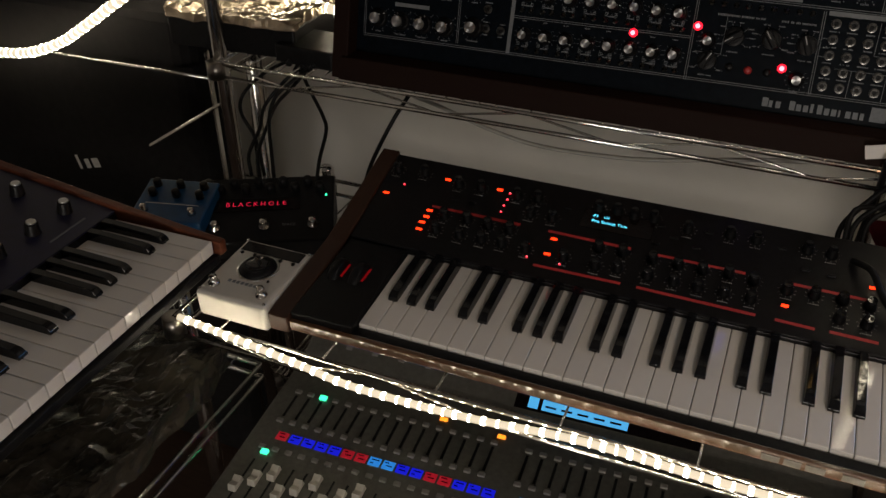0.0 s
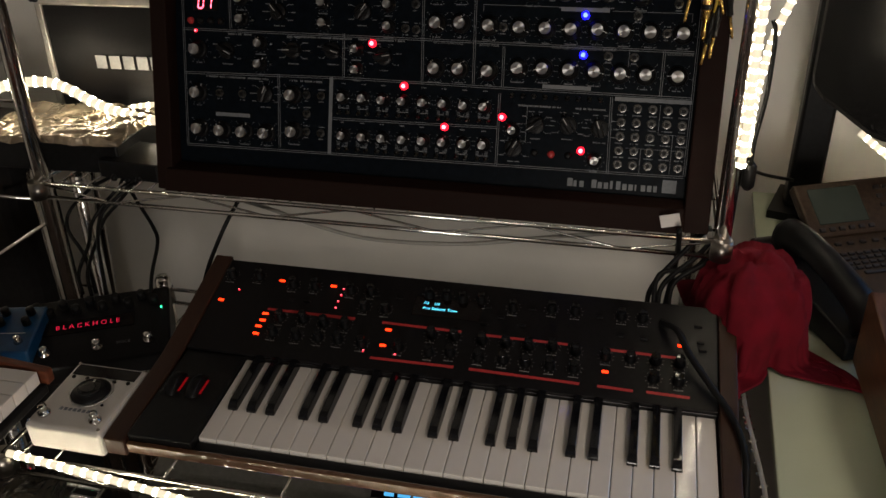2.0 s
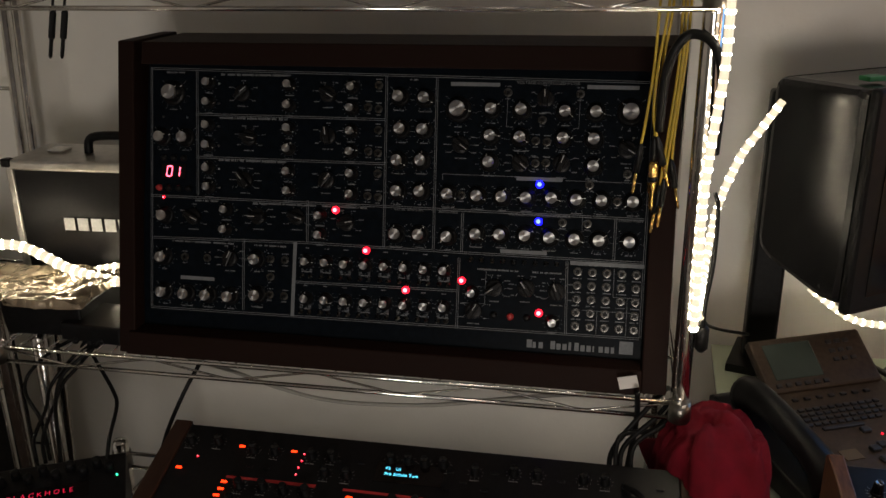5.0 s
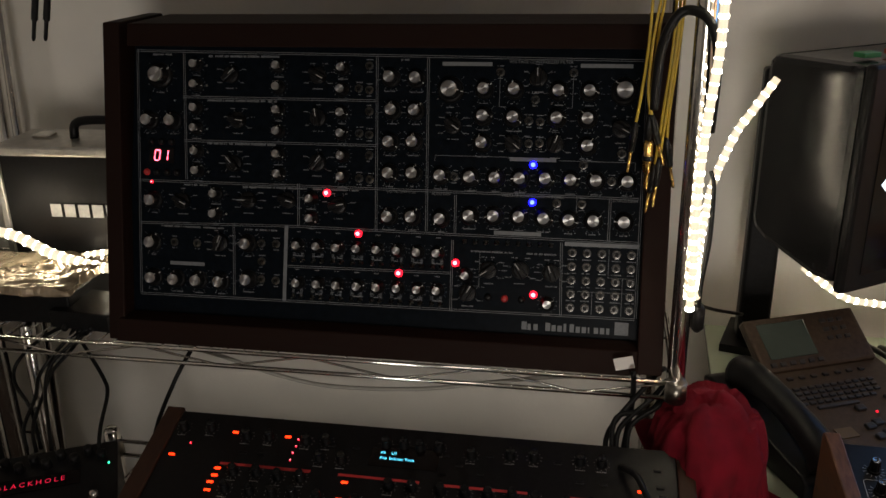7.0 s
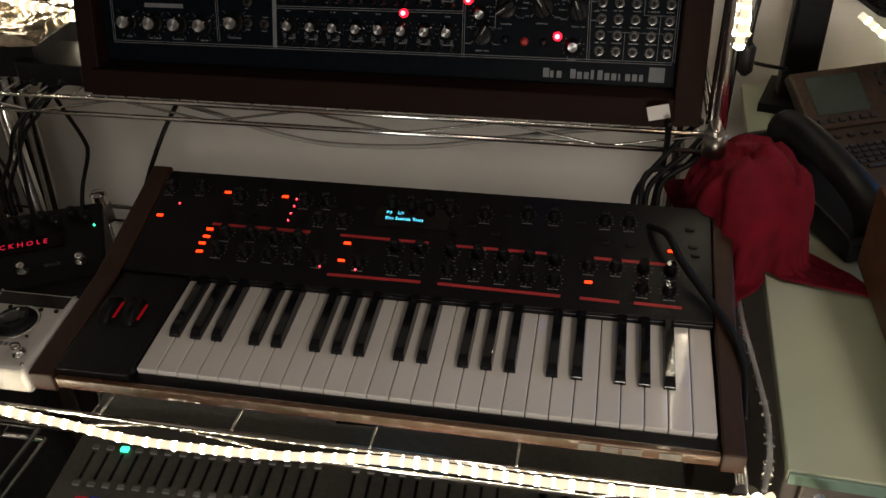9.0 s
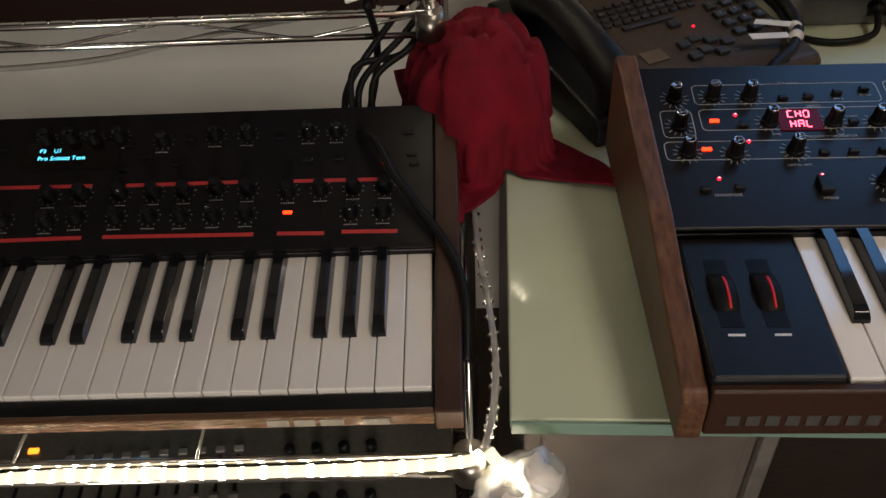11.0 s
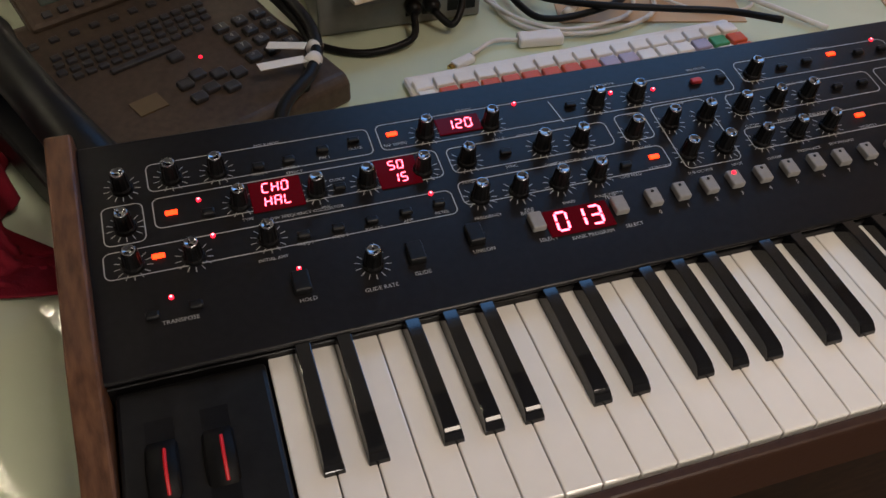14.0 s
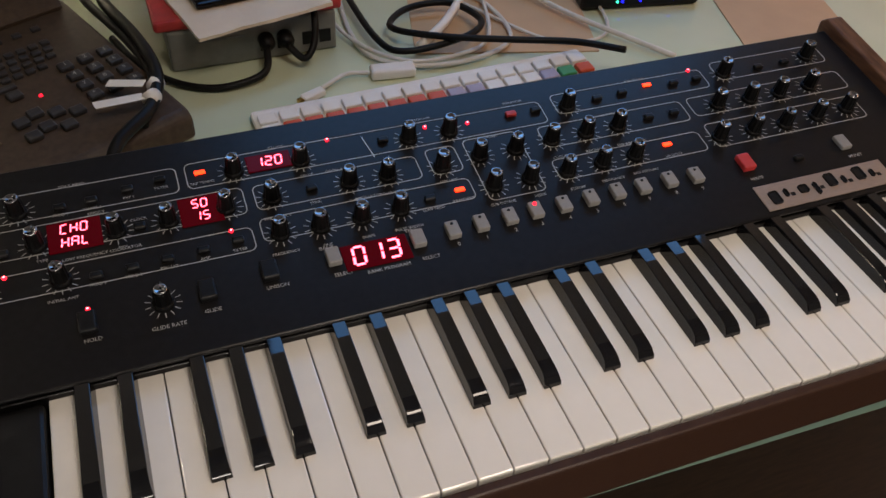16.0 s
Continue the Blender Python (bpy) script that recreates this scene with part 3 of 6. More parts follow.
for x0, y0, x1, y1 in P6_BOXES:
    part("section_outline", outline(bmesh.new(), x0, y0 + SKEW * x0, x1, y1 + SKEW * x1, 0.0008, 0.005, 0.0003), INKP, six, "white printed section outline", MP6)
part("divider_line", strip(bmesh.new(), 0.262, 0.165, 0.266, 0.140, 0.0006, 0.0003), INK, six, "white printed divider", MP6)
tk = bmesh.new()
for x, y in sk(P6_KNOBS):
    ticks(tk, x, y, 0.0088, 0.0130, 0.0003)
part("scale_mark", tk, INKP, six, "white printed scale marks", MP6)["kind"] = "stuff"
DISP6 = sk(P6_DISP)
for (dx, dy), rows, h, w, d in ((DISP6[0], ["120"], 0.0095, 0.036, 0.018), (DISP6[1], ["50", "15"], 0.0082, 0.032, 0.029), (DISP6[2], ["CHO", "HAL"], 0.0085, 0.038, 0.029), (DISP6[3], ["013"], 0.0165, 0.052, 0.024)):
    win = part("display_window", box(-w / 2, -d / 2, 0, w / 2, d / 2, 0.0012, 0.0004, 1), SEGWIN, six, "dark red display window", MP6 @ T((dx, dy, 0)))
    for i, row in enumerate(rows):
        for k, ch in enumerate(row):
            part("digit", segments(bmesh.new(), ch, (k - (len(row) - 1) / 2) * h * 0.832, (len(rows) - 1) * 0.0065 - i * 0.013, h, 0.0016), LSEG, win, "glowing red figure")
dot = mesh_of(lathe([(0.0013, 0), (0.0013, 0.0004), (0.0008, 0.0006)], 8), "button_dot", BLACKP)
lit = mesh_of(lathe([(0.0017, 0), (0.0015, 0.0010), (0.0008, 0.0014)], 10), "button_led", LRED)
for i, (x, y) in enumerate(P6_PROGS[:10]):
    part("button_led" if i == 3 else "button_dot", lit if i == 3 else dot, None, six, m=MP6 @ T((x, y + 0.004, 0.0060)))
for i, (x, y) in enumerate(P6_PROGS[:10]):
    words("key_number", str(i), 0.005, INKP, six, MP6 @ T((x + 0.001, y - 0.0125, 0.0004)))
NAMES6 = [("POLY MOD", 0.03, 0.1695, 0.0052), ("CLOCK", 0.19, 0.1712, 0.0052), ("ARPEGGIATOR", 0.315, 0.1735, 0.0045), ("SEQUENCER", 0.405, 0.1742, 0.0045), ("AFTERTOUCH", 0.53, 0.1745, 0.0045), ("OSCILLATOR 1", 0.235, 0.1335, 0.0052),
          ("OSCILLATOR 2", 0.25, 0.0985, 0.0052), ("EFFECT", 0.045, 0.1365, 0.0052), ("LOW FREQUENCY OSCILLATOR", 0.045, 0.0965, 0.0052), ("LOW PASS FILTER", 0.49, 0.138, 0.0045), ("HIGH PASS FILTER", 0.49, 0.099, 0.0045),
          ("SLOP", 0.325, 0.135, 0.0045), ("MIXER", 0.37, 0.138, 0.0045), ("TAP TEMPO", 0.126, 0.147, 0.005), ("VALUE", 0.207, 0.134, 0.005), ("SYNC", 0.207, 0.104, 0.005), ("KEYBOARD", 0.322, 0.076, 0.005), ("LOW FREQ", 0.295, 0.073, 0.005),
          ("BANK", 0.203, 0.0575, 0.006), ("SELECT", 0.209, 0.0305, 0.006), ("BANK PROGRAM", 0.243, 0.0265, 0.006), ("TENS", 0.270, 0.0565, 0.006), ("SELECT", 0.277, 0.0275, 0.006), ("UNISON", 0.160, 0.0325, 0.006), ("GLIDE", 0.112, 0.0245, 0.006),
          ("HOLD", 0.031, 0.0225, 0.006), ("GLIDE RATE", 0.081, 0.0195, 0.006), ("INITIAL AMT", 0.015, 0.0615, 0.005), ("FREQ 1", 0.039, 0.069, 0.005), ("FREQ 2", 0.064, 0.0695, 0.005), ("PW 1+2", 0.089, 0.0705, 0.005), ("AMP", 0.115, 0.0715, 0.005),
          ("FILTER", 0.141, 0.073, 0.005), ("TYPE", 0.004, 0.1, 0.005), ("MIX", 0.06, 0.098, 0.005), ("FREQUENCY", 0.175, 0.0965, 0.005), ("FREQUENCY", 0.173, 0.061, 0.005), ("FINE", 0.205, 0.06, 0.005), ("SHAPE", 0.237, 0.0595, 0.005),
          ("PULSE WIDTH", 0.27, 0.0595, 0.005), ("PULSE WIDTH", 0.27, 0.098, 0.005), ("SHAPE", 0.238, 0.0985, 0.005), ("SUB OCTAVE", 0.352, 0.064, 0.005), ("NOISE", 0.385, 0.064, 0.005), ("CUTOFF", 0.419, 0.063, 0.005), ("RESONANCE", 0.453, 0.0645, 0.005),
          ("ENV AMOUNT", 0.485, 0.0655, 0.005), ("VELOCITY", 0.519, 0.0765, 0.005), ("CUTOFF", 0.42, 0.1, 0.005), ("RESONANCE", 0.455, 0.1, 0.005), ("ENV AMOUNT", 0.487, 0.1, 0.005), ("AMOUNT", 0.317, 0.0985, 0.005), ("WRITE", 0.577, 0.0325, 0.006),
          ("PRESET", 0.683, 0.0335, 0.006), ("TRANSPOSE", -0.052, 0.0275, 0.006), ("FREQ 1", 0.02, 0.141, 0.005), ("SHAPE 1", 0.043, 0.142, 0.005), ("PW 1", 0.07, 0.146, 0.005), ("FILTER", 0.095, 0.15, 0.005), ("CLOCK", 0.074, 0.122, 0.005)]
for body, x, y, s in NAMES6:
    words("panel_text", body, s * 0.74, INKP, six, MP6 @ T((x, y, 0.0004)))
plate = part("name_plate", box(0.566, -0.004 + 0.0, 0, 0.70, 0.0235, 0.0012, 0.0004, 1), PLATE, six, "brushed coppery name plate", MP6)
lg = bmesh.new()
for i in range(8):
    x = 0.574 + i * 0.0152
    y0, y1 = (0.001, 0.0145) if i in (0, 3) else ((0.006, 0.020) if i in (4, 6) else (0.006, 0.0145))
    box(x, y0, 0.0012, x + (0.004 if i % 2 else 0.0095), y1, 0.0016, 0.0015, 1, lg)
    if i % 2:
        box(x + 0.006, 0.006, 0.0012, x + 0.0100, 0.0095, 0.0016, 0, 1, lg)
part("plate_mark", lg, BLACKP, plate, "black plain blocks", T((0, 0, 0)))
for i in range(9):
    part("maker_mark", box(-0.085 + i * 0.014, -0.1628, 0.036, -0.0755 + i * 0.014, -0.1622, 0.047), DULLMARK, six, "dull grey plain block" if i == 0 else "")

# ---- keyboard synthesizer on the wire shelf ----
P2_KNOBS_A = [(0.243, 0.067), (0.246, 0.038), (0.274, 0.068), (0.274, 0.041), (0.312, 0.067), (0.312, 0.04), (0.344, 0.067), (0.344, 0.04), (0.374, 0.067), (0.374, 0.039), (0.405, 0.07), (0.405, 0.039), (0.435, 0.067), (0.436, 0.039), (0.474, 0.064), (0.505, 0.065), (0.536, 0.066), (0.535, 0.038), (0.566, 0.066), (0.565, 0.038), (0.396, 0.134), (0.428, 0.134), (0.344, 0.129), (0.299, 0.136), (0.273, 0.134), (0.25, 0.136), (0.225, 0.135), (0.489, 0.134), (0.517, 0.134), (0.027, 0.067), (0.06, 0.069), (0.091, 0.066), (0.122, 0.067), (0.025, 0.04), (0.06, 0.039), (0.091, 0.04), (0.119, 0.041), (0.153, 0.039), (0.204, 0.04), (-0.072, 0.135)]
P2_KNOBS_B = [(-0.031, 0.138), (0.139, 0.102), (0.17, 0.102), (0.112, 0.129), (0.141, 0.131), (0.025, 0.129), (0.058, 0.13)]
P2_KNOBS = P2_KNOBS_A + P2_KNOBS_B
P2_AMBER = [(-0.071, 0.087), (0.006, 0.134), (0.084, 0.134), (0.003, 0.071), (0.003, 0.059), (0.001, 0.048), (0.002, 0.035), (0.183, 0.067), (0.182, 0.04), (0.567, 0.095), (0.475, 0.04)]
P2_RED = [(-0.052, 0.109), (0.1, 0.131), (0.1, 0.119), (0.099, 0.107), (0.099, 0.095), (0.158, 0.028), (0.202, 0.028)]
P2_LINES = [(0.037, 0.08, 0.131, 0.079), (0.171, 0.079, 0.282, 0.078), (0.315, 0.077, 0.424, 0.077), (0.478, 0.076, 0.569, 0.075), (0.17, 0.018, 0.283, 0.019), (0.303, 0.019, 0.445, 0.017), (0.467, 0.017, 0.511, 0.016), (0.527, 0.017, 0.579, 0.016), (0.003, 0.08, 0.132, 0.08)]
two = empty("shelf_synthesizer", pose(0, 0, 0.85, 5), "black keyboard synthesizer with wooden ends on a wire shelf", "synthesizer")
MP2 = T((0, 0.1465, 0.0103)) @ pose(0, 0, 0, 12)
part("body", side_prism([(-0.016, -0.0190), (-0.016, -0.0185), (0.144, -0.0185), (0.1465, 0.005), (0.308, 0.039), (0.308, -0.016), (0.29, -0.0215)], -0.086, 0.613, 0.001), BLACKS, two, "black steel chassis")
part("control_panel", box(-0.086, -0.001, -0.004, 0.613, 0.166, 0, 0.0015), BLACKS, two, "satin black printed control panel", MP2)
for xa, xb in ((-0.114, -0.0865), (0.6135, 0.636)):
    part("cheek", side_prism([(-0.026, -0.023), (-0.026, 0.003), (0.13, 0.0105), (0.315, 0.047), (0.318, -0.023)], xa, xb, 0.002), WALNUT_D, two, "dark walnut end cheek")
part("front_strip", box(-0.086, -0.0235, -0.0190, 0.613, -0.0165, -0.0035, 0.0015), WALNUT_X, two, "walnut front strip lit by the rope light")
part("key_lip", box(0.0, -0.016, -0.012, 0.613, -0.001, -0.006, 0.001), BLACKP, two)
part("wheel_box", box(-0.086, -0.016, -0.012, -0.001, 0.1455, 0.006, 0.002), BLACKP, two, "black plastic wheel box")
for wx in (-0.068, -0.038):
    part("wheel", lathe([(0.024, -0.007), (0.026, -0.005), (0.026, 0.005), (0.024, 0.007)], 24), BLACKP, two, "black wheel lit red from below", T((wx, 0.078, -0.008)) @ pose(0, 0, 0, 0, 90), smooth=True)
    part("wheel_glow", box(wx + 0.008, 0.066, 0.0058, wx + 0.011, 0.092, 0.0066), LGLASS, two, "red glow beside the wheel")
for fx in (-0.06, 0.585):
    part("foot", lathe([(0.012, -0.062), (0.012, -0.0215), (0.01, -0.0215)], 12), BLACKP, two, m=T((fx, 0.27, 0)))
    part("foot", lathe([(0.010, -0.038), (0.010, -0.0215), (0.008, -0.0215)], 12), BLACKP, two, m=T((fx, 0.012, 0)))
keyboard(two, 26, 0.0235, 0.146, "F", Matrix())
KN2 = knob_meshes(0.0068, 0.012, 0.0056, KNOBB, KEYB)
put_knobs(two, P2_KNOBS, KN2, 0.012, MP2)
leds(two, P2_AMBER, 0.0085, 0.0036, LAMB, MP2, "led_button")
round_leds(two, P2_RED, 0.0014, LRED, MP2)
for x0, y0, x1, y1 in P2_LINES:
    part("red_line", strip(bmesh.new(), x0, y0, x1, y1, 0.0042, 0.0003), REDINK, two, "red printed section bar", MP2)
tk = bmesh.new()
for x, y in P2_KNOBS:
    ticks(tk, x, y, 0.0092, 0.011, 0.0003, 9, 0.0005)
    for k in range(6):
        strip(tk, x - 0.0062 + 0.0022 * k, y - 0.0132, x - 0.0062 + 0.0022 * k + 0.0013, y - 0.0132, 0.0013, 0.0003)
part("scale_mark", tk, INKP, two, "grey printed scale marks and small captions", MP2)["kind"] = "stuff"
buttons(two, [(0.588, 0.13), (0.591, 0.103), (0.594, 0.091), (0.31, 0.125), (0.31, 0.095), (0.33, 0.11), (0.36, 0.1), (0.03, 0.1), (0.055, 0.1), (0.15, 0.125), (0.185, 0.125), (0.49, 0.1), (0.52, 0.1), (0.46, 0.128), (0.37, 0.13)], 0.010, 0.004, 0.003, BLACKP, MP2)
scr = part("screen", box(0.207, 0.098, 0, 0.302, 0.132, 0.0012, 0.0004, 1), SMOKE, two, "dark screen with cyan text", MP2)
words("screen_text", "P3    U1", 0.0068, LCYA, scr, T((0.221, 0.1205, 0.0016)), "LEFT")
words("screen_text", "Pro Soloist Tom", 0.0072, LCYA, scr, T((0.221, 0.1115, 0.0016)), "LEFT")
for x0, x1 in ((0.478, 0.496), (0.500, 0.517), (0.521, 0.540), (0.556, 0.577)):
    part("maker_mark", box(x0, -0.0242, -0.0165, x1, -0.0236, -0.0070), DULLMARK2, two, "dull silver plain block")

# ---- panel synthesizer in its wooden cabinet ----
A4_BIG = [(-0.167, 0.34), (0.281, 0.325), (0.526, 0.326)]
A4_MED_A = [(0.33, 0.326), (0.478, 0.325), (0.193, 0.341), (0.231, 0.34), (0.197, 0.294), (0.231, 0.294), (0.195, 0.248), (0.23, 0.249), (0.196, 0.203), (0.231, 0.204), (0.272, 0.202), (0.315, 0.201), (0.351, 0.201), (0.386, 0.201), (0.422, 0.202), (0.457, 0.201), (0.492, 0.201), (0.535, 0.201), (0.197, 0.14), (0.232, 0.141), (0.274, 0.14), (0.316, 0.146), (0.351, 0.147), (0.387, 0.147), (0.422, 0.146), (0.457, 0.145), (0.491, 0.145), (0.533, 0.145), (0.33, 0.288), (0.33, 0.25), (0.477, 0.287), (0.478, 0.249), (0.373, 0.326), (0.435, 0.325), (0.373, 0.287), (0.434, 0.287), (-0.173, 0.151), (-0.172, 0.087), (-0.169, 0.033), (-0.132, 0.032)]
A4_MED_B = [(-0.096, 0.032), (-0.06, 0.032), (-0.019, 0.091), (-0.016, 0.037), (-0.182, 0.272), (-0.144, 0.272)]
A4_MED = A4_MED_A + A4_MED_B
A4_SMALL = [(-0.109, 0.357), (-0.108, 0.327), (-0.107, 0.292), (-0.106, 0.262), (-0.104, 0.227), (-0.102, 0.198), (0.021, 0.356), (0.022, 0.325), (0.023, 0.291), (0.024, 0.26), (0.025, 0.226), (0.027, 0.197), (0.12, 0.354), (0.12, 0.323), (0.121, 0.289), (0.122, 0.259), (0.124, 0.226), (0.125, 0.196), (-0.072, 0.164), (-0.072, 0.134), (0.078, 0.162), (0.079, 0.133), (0.314, 0.06), (0.432, 0.025), (0.06, 0.092), (0.091, 0.092), (0.121, 0.091), (0.152, 0.091), (0.182, 0.091), (0.212, 0.091), (0.242, 0.09), (0.271, 0.09), (0.062, 0.036), (0.093, 0.036), (0.123, 0.036), (0.154, 0.036), (0.184, 0.036), (0.214, 0.036), (0.244, 0.036), (0.273, 0.036)]
A4_DARK = [(-0.053, 0.342), (-0.04, 0.275), (-0.044, 0.21), (0.083, 0.343), (0.085, 0.281), (0.086, 0.215), (0.287, 0.274), (0.406, 0.343), (0.375, 0.25), (0.433, 0.251), (0.524, 0.274), (-0.126, 0.151), (-0.063, 0.09), (-0.02, 0.156), (0.042, 0.158), (0.12, 0.153), (0.392, 0.071), (0.346, 0.069), (0.436, 0.069), (0.317, 0.035)]
A4_JACKS = [(0.352, 0.351), (0.455, 0.351), (0.403, 0.313), (0.395, 0.283), (0.411, 0.282), (0.396, 0.251), (0.411, 0.252), (0.526, 0.24), (0.474, 0.223), (0.291, 0.201), (0.514, 0.201), (0.439, 0.168), (0.474, 0.168), (0.002, 0.092), (0.025, 0.092), (0.003, 0.065), (0.003, 0.038), (0.026, 0.037), (-0.138, 0.088), (-0.101, 0.088), (0.16, 0.358), (0.145, 0.325), (0.161, 0.323), (0.162, 0.292), (0.148, 0.26), (0.163, 0.258), (0.164, 0.228), (0.15, 0.194), (0.166, 0.193)]
A4_RED = [(0.102, 0.171), (0.152, 0.113), (0.215, 0.058), (0.298, 0.077), (0.412, 0.037)]
A4_BLUE = [(0.404, 0.221), (0.405, 0.168)]
A4_LINES = [(-0.207, 0.379, 0.555, 0.37), (-0.207, 0.379, -0.192, 0.008), (-0.192, 0.008, 0.554, 0.011), (0.555, 0.37, 0.554, 0.011), (-0.131, 0.374, -0.122, 0.184), (0.17, 0.372, 0.177, 0.117), (0.246, 0.37, 0.252, 0.121), (-0.044, 0.121, -0.04, 0.012), (0.056, 0.184, 0.058, 0.121), (0.291, 0.11, 0.292, 0.006), (0.447, 0.113, 0.45, 0.009), (0.293, 0.175, 0.294, 0.119), (0.512, 0.178, 0.512, 0.117), (-0.13, 0.31, 0.172, 0.309), (-0.126, 0.244, 0.175, 0.244), (-0.199, 0.182, 0.177, 0.181), (0.177, 0.181, 0.552, 0.179), (-0.195, 0.117, 0.058, 0.121), (0.058, 0.121, 0.294, 0.119), (0.294, 0.119, 0.555, 0.118), (0.04, 0.061, 0.292, 0.063)]
A4_BARS = [(0.268, 0.364, 0.34, 0.36), (0.464, 0.363, 0.536, 0.359), (0.37, 0.23, 0.436, 0.227), (0.352, 0.124, 0.419, 0.122), (-0.144, 0.057, -0.088, 0.055), (0.453, 0.113, 0.556, 0.11)]
MA4 = T((0, 0.41, 1.05)) @ pose(0, 0, 0, 90 - 18.26)
four = empty("panel_synthesizer", Matrix(), "large black modular-style synthesizer in a dark wooden cabinet", "synthesizer")
for xa, xb in ((-0.243, -0.2165), (0.559, 0.593)):
    board = side_prism([(0.364, 0.999), (0.5145, 1.452), (0.655, 1.452), (0.655, 0.999)], xa, xb, 0.002)
    if xa < 0:
        for v in board.verts:
            v.co.x += 0.016 - 0.050 * (v.co.z - 0.999)
    part("cabinet_side", board, DARKWOOD, four, "dark stained wooden side board")
part("cabinet_top", side_prism([(0.506, 1.418), (0.5165, 1.4505), (0.653, 1.4505), (0.653, 1.418)], -0.211, 0.559, 0.002), DARKWOOD, four)
part("cabinet_base", side_prism([(0.358, 0.999), (0.369, 1.032), (0.402, 1.032), (0.402, 1.016), (0.653, 1.016), (0.653, 0.999)], -0.211, 0.559, 0.002), DARKWOOD, four, "dark stained wooden bottom rail")
part("cabinet_back", box(-0.211, 0.644, 1.012, 0.559, 0.652, 1.418), DARKWOOD, four)
part("control_panel", box(-0.211, -0.024, -0.004, 0.559, 0.387, 0, 0.0008), A4BLACK, four, "black printed control panel", MA4)
KB = knob_meshes(0.0145, 0.017, 0.0115, BLACKP, SPUN)
KM = knob_meshes(0.0105, 0.016, 0.0082, BLACKP, SPUN)
KS = knob_meshes(0.0078, 0.014, 0.0060, BLACKP, SPUN)
selector = lathe([(0.0125, 0), (0.0120, 0.005), (0.0085, 0.006), (0.0080, 0.006)], 20)
box(-0.0042, -0.0125, 0.004, 0.0042, 0.0128, 0.0150, 0.002, 2, selector)
KD = (mesh_of(selector, "knob", BLACKP), mesh_of(box(-0.0006, 0.001, 0.0150, 0.0006, 0.0122, 0.0155), "pointer", INKP))
put_knobs(four, A4_BIG, KB, 0.018, MA4)
put_knobs(four, A4_MED, KM, 0.016, MA4)
put_knobs(four, A4_SMALL, KS, 0.014, MA4)
put_knobs(four, A4_DARK, KD, 0.0, MA4)
jack = mesh_of(lathe([(0.0062, 0), (0.0062, 0.0012), (0.0050, 0.0014), (0.0048, 0.0030), (0.0031, 0.0030), (0.0029, 0.0006)], 16), "jack", JACKM)
jack.materials.append(BLACKP)
for p in jack.polygons:
    if p.center.xy.length < 0.0031 and p.center.z < 0.0029:
        p.material_index = 1
GRID = [(0.464 + 0.0205 * i, 0.0995 - 0.0194 * j) for i in range(5) for j in range(5)]
SWITCH = [(0.045 + 0.0301 * i + dx, y) for i in range(1, 9) for dx in (-0.021, -0.008) for y in (0.070, 0.016)]
for x, y in A4_JACKS + GRID:
    part("jack", jack, JACKM, four, m=MA4 @ T((x, y, 0)))
tog = mesh_of(lathe([(0.0036, 0), (0.0036, 0.0015), (0.0015, 0.002), (0.0016, 0.008), (0.0012, 0.009)], 10), "toggle_switch", JACKM, True)
for x, y in SWITCH + [(0.31 + 0.0155 * i, 0.1085) for i in range(9)]:
    part("toggle_switch", tog, CHROME, four, m=MA4 @ T((x, y, 0)) @ pose(0, 0, 0, 14))
round_leds(four, A4_RED, 0.0058, LRED, MA4)
round_leds(four, A4_BLUE, 0.0058, LBLU, MA4)
round_leds(four, [(-0.1773, 0.1788)], 0.0024, LRED, MA4)
push = [(0.0052, 0), (0.0052, 0.0015), (0.0040, 0.002), (0.0038, 0.005), (0.0028, 0.0056)]
for (x, y), mm in zip(((0.347, 0.030), (0.371, 0.029), (0.395, 0.029), (-0.1855, 0.1935), (-0.1690, 0.1935), (-0.1525, 0.1935), (-0.1360, 0.1935), (-0.1790, 0.2400), (-0.1625, 0.2400), (-0.1460, 0.2400)), (BLACKP, REDB, BLACKP, REDB) + (BLACKP,) * 6):
    part("push_button", lathe(push, 14), mm, four, "dull red button" if mm == REDB else "", MA4 @ T((x, y, 0)), smooth=True)
pin = mesh_of(lathe([(0.0016, 0), (0.0012, 0.0016), (0.0006, 0.002)], 8), "indicator", DULLSTEEL, True)
for x, y in [(xx + 0.0165, yy - 0.001) for xx, yy in A4_SMALL[:6]] + [(-0.183, 0.303), (-0.143, 0.303), (-0.0555, 0.164), (-0.0555, 0.134)]:
    part("indicator", pin, None, four, m=MA4 @ T((x, y, 0)))
win = part("display_window", box(-0.182, 0.208, 0, -0.142, 0.231, 0.001), SMOKE, four, "dark display window", MA4)
for k, ch in enumerate("01"):
    part("digit", segments(bmesh.new(), ch, -0.1624 + (k - 0.5) * 0.0129, 0.2195, 0.0155, 0.0014), LSEG, win, "glowing red figure")
for x0, y0, x1, y1 in A4_LINES:
    line = strip(bmesh.new(), x0, y0, x1, y1, 0.0007, 0.0003)
    if abs(x0 - x1) > abs(y0 - y1):
        strip(line, x0, y0 - 0.0026, x1, y1 - 0.0026, 0.0007, 0.0003)
    else:
        strip(line, x0 + 0.0026, y0, x1 + 0.0026, y1, 0.0007, 0.0003)
    part("section_line", line, INKDIM, four, "grey printed double section line", MA4)
part("section_line", strip(bmesh.new(), 0.0405, 0.1199, 0.0405, 0.0076, 0.0055, 0.0004), INKDIM, four, "wide grey printed section line", MA4)
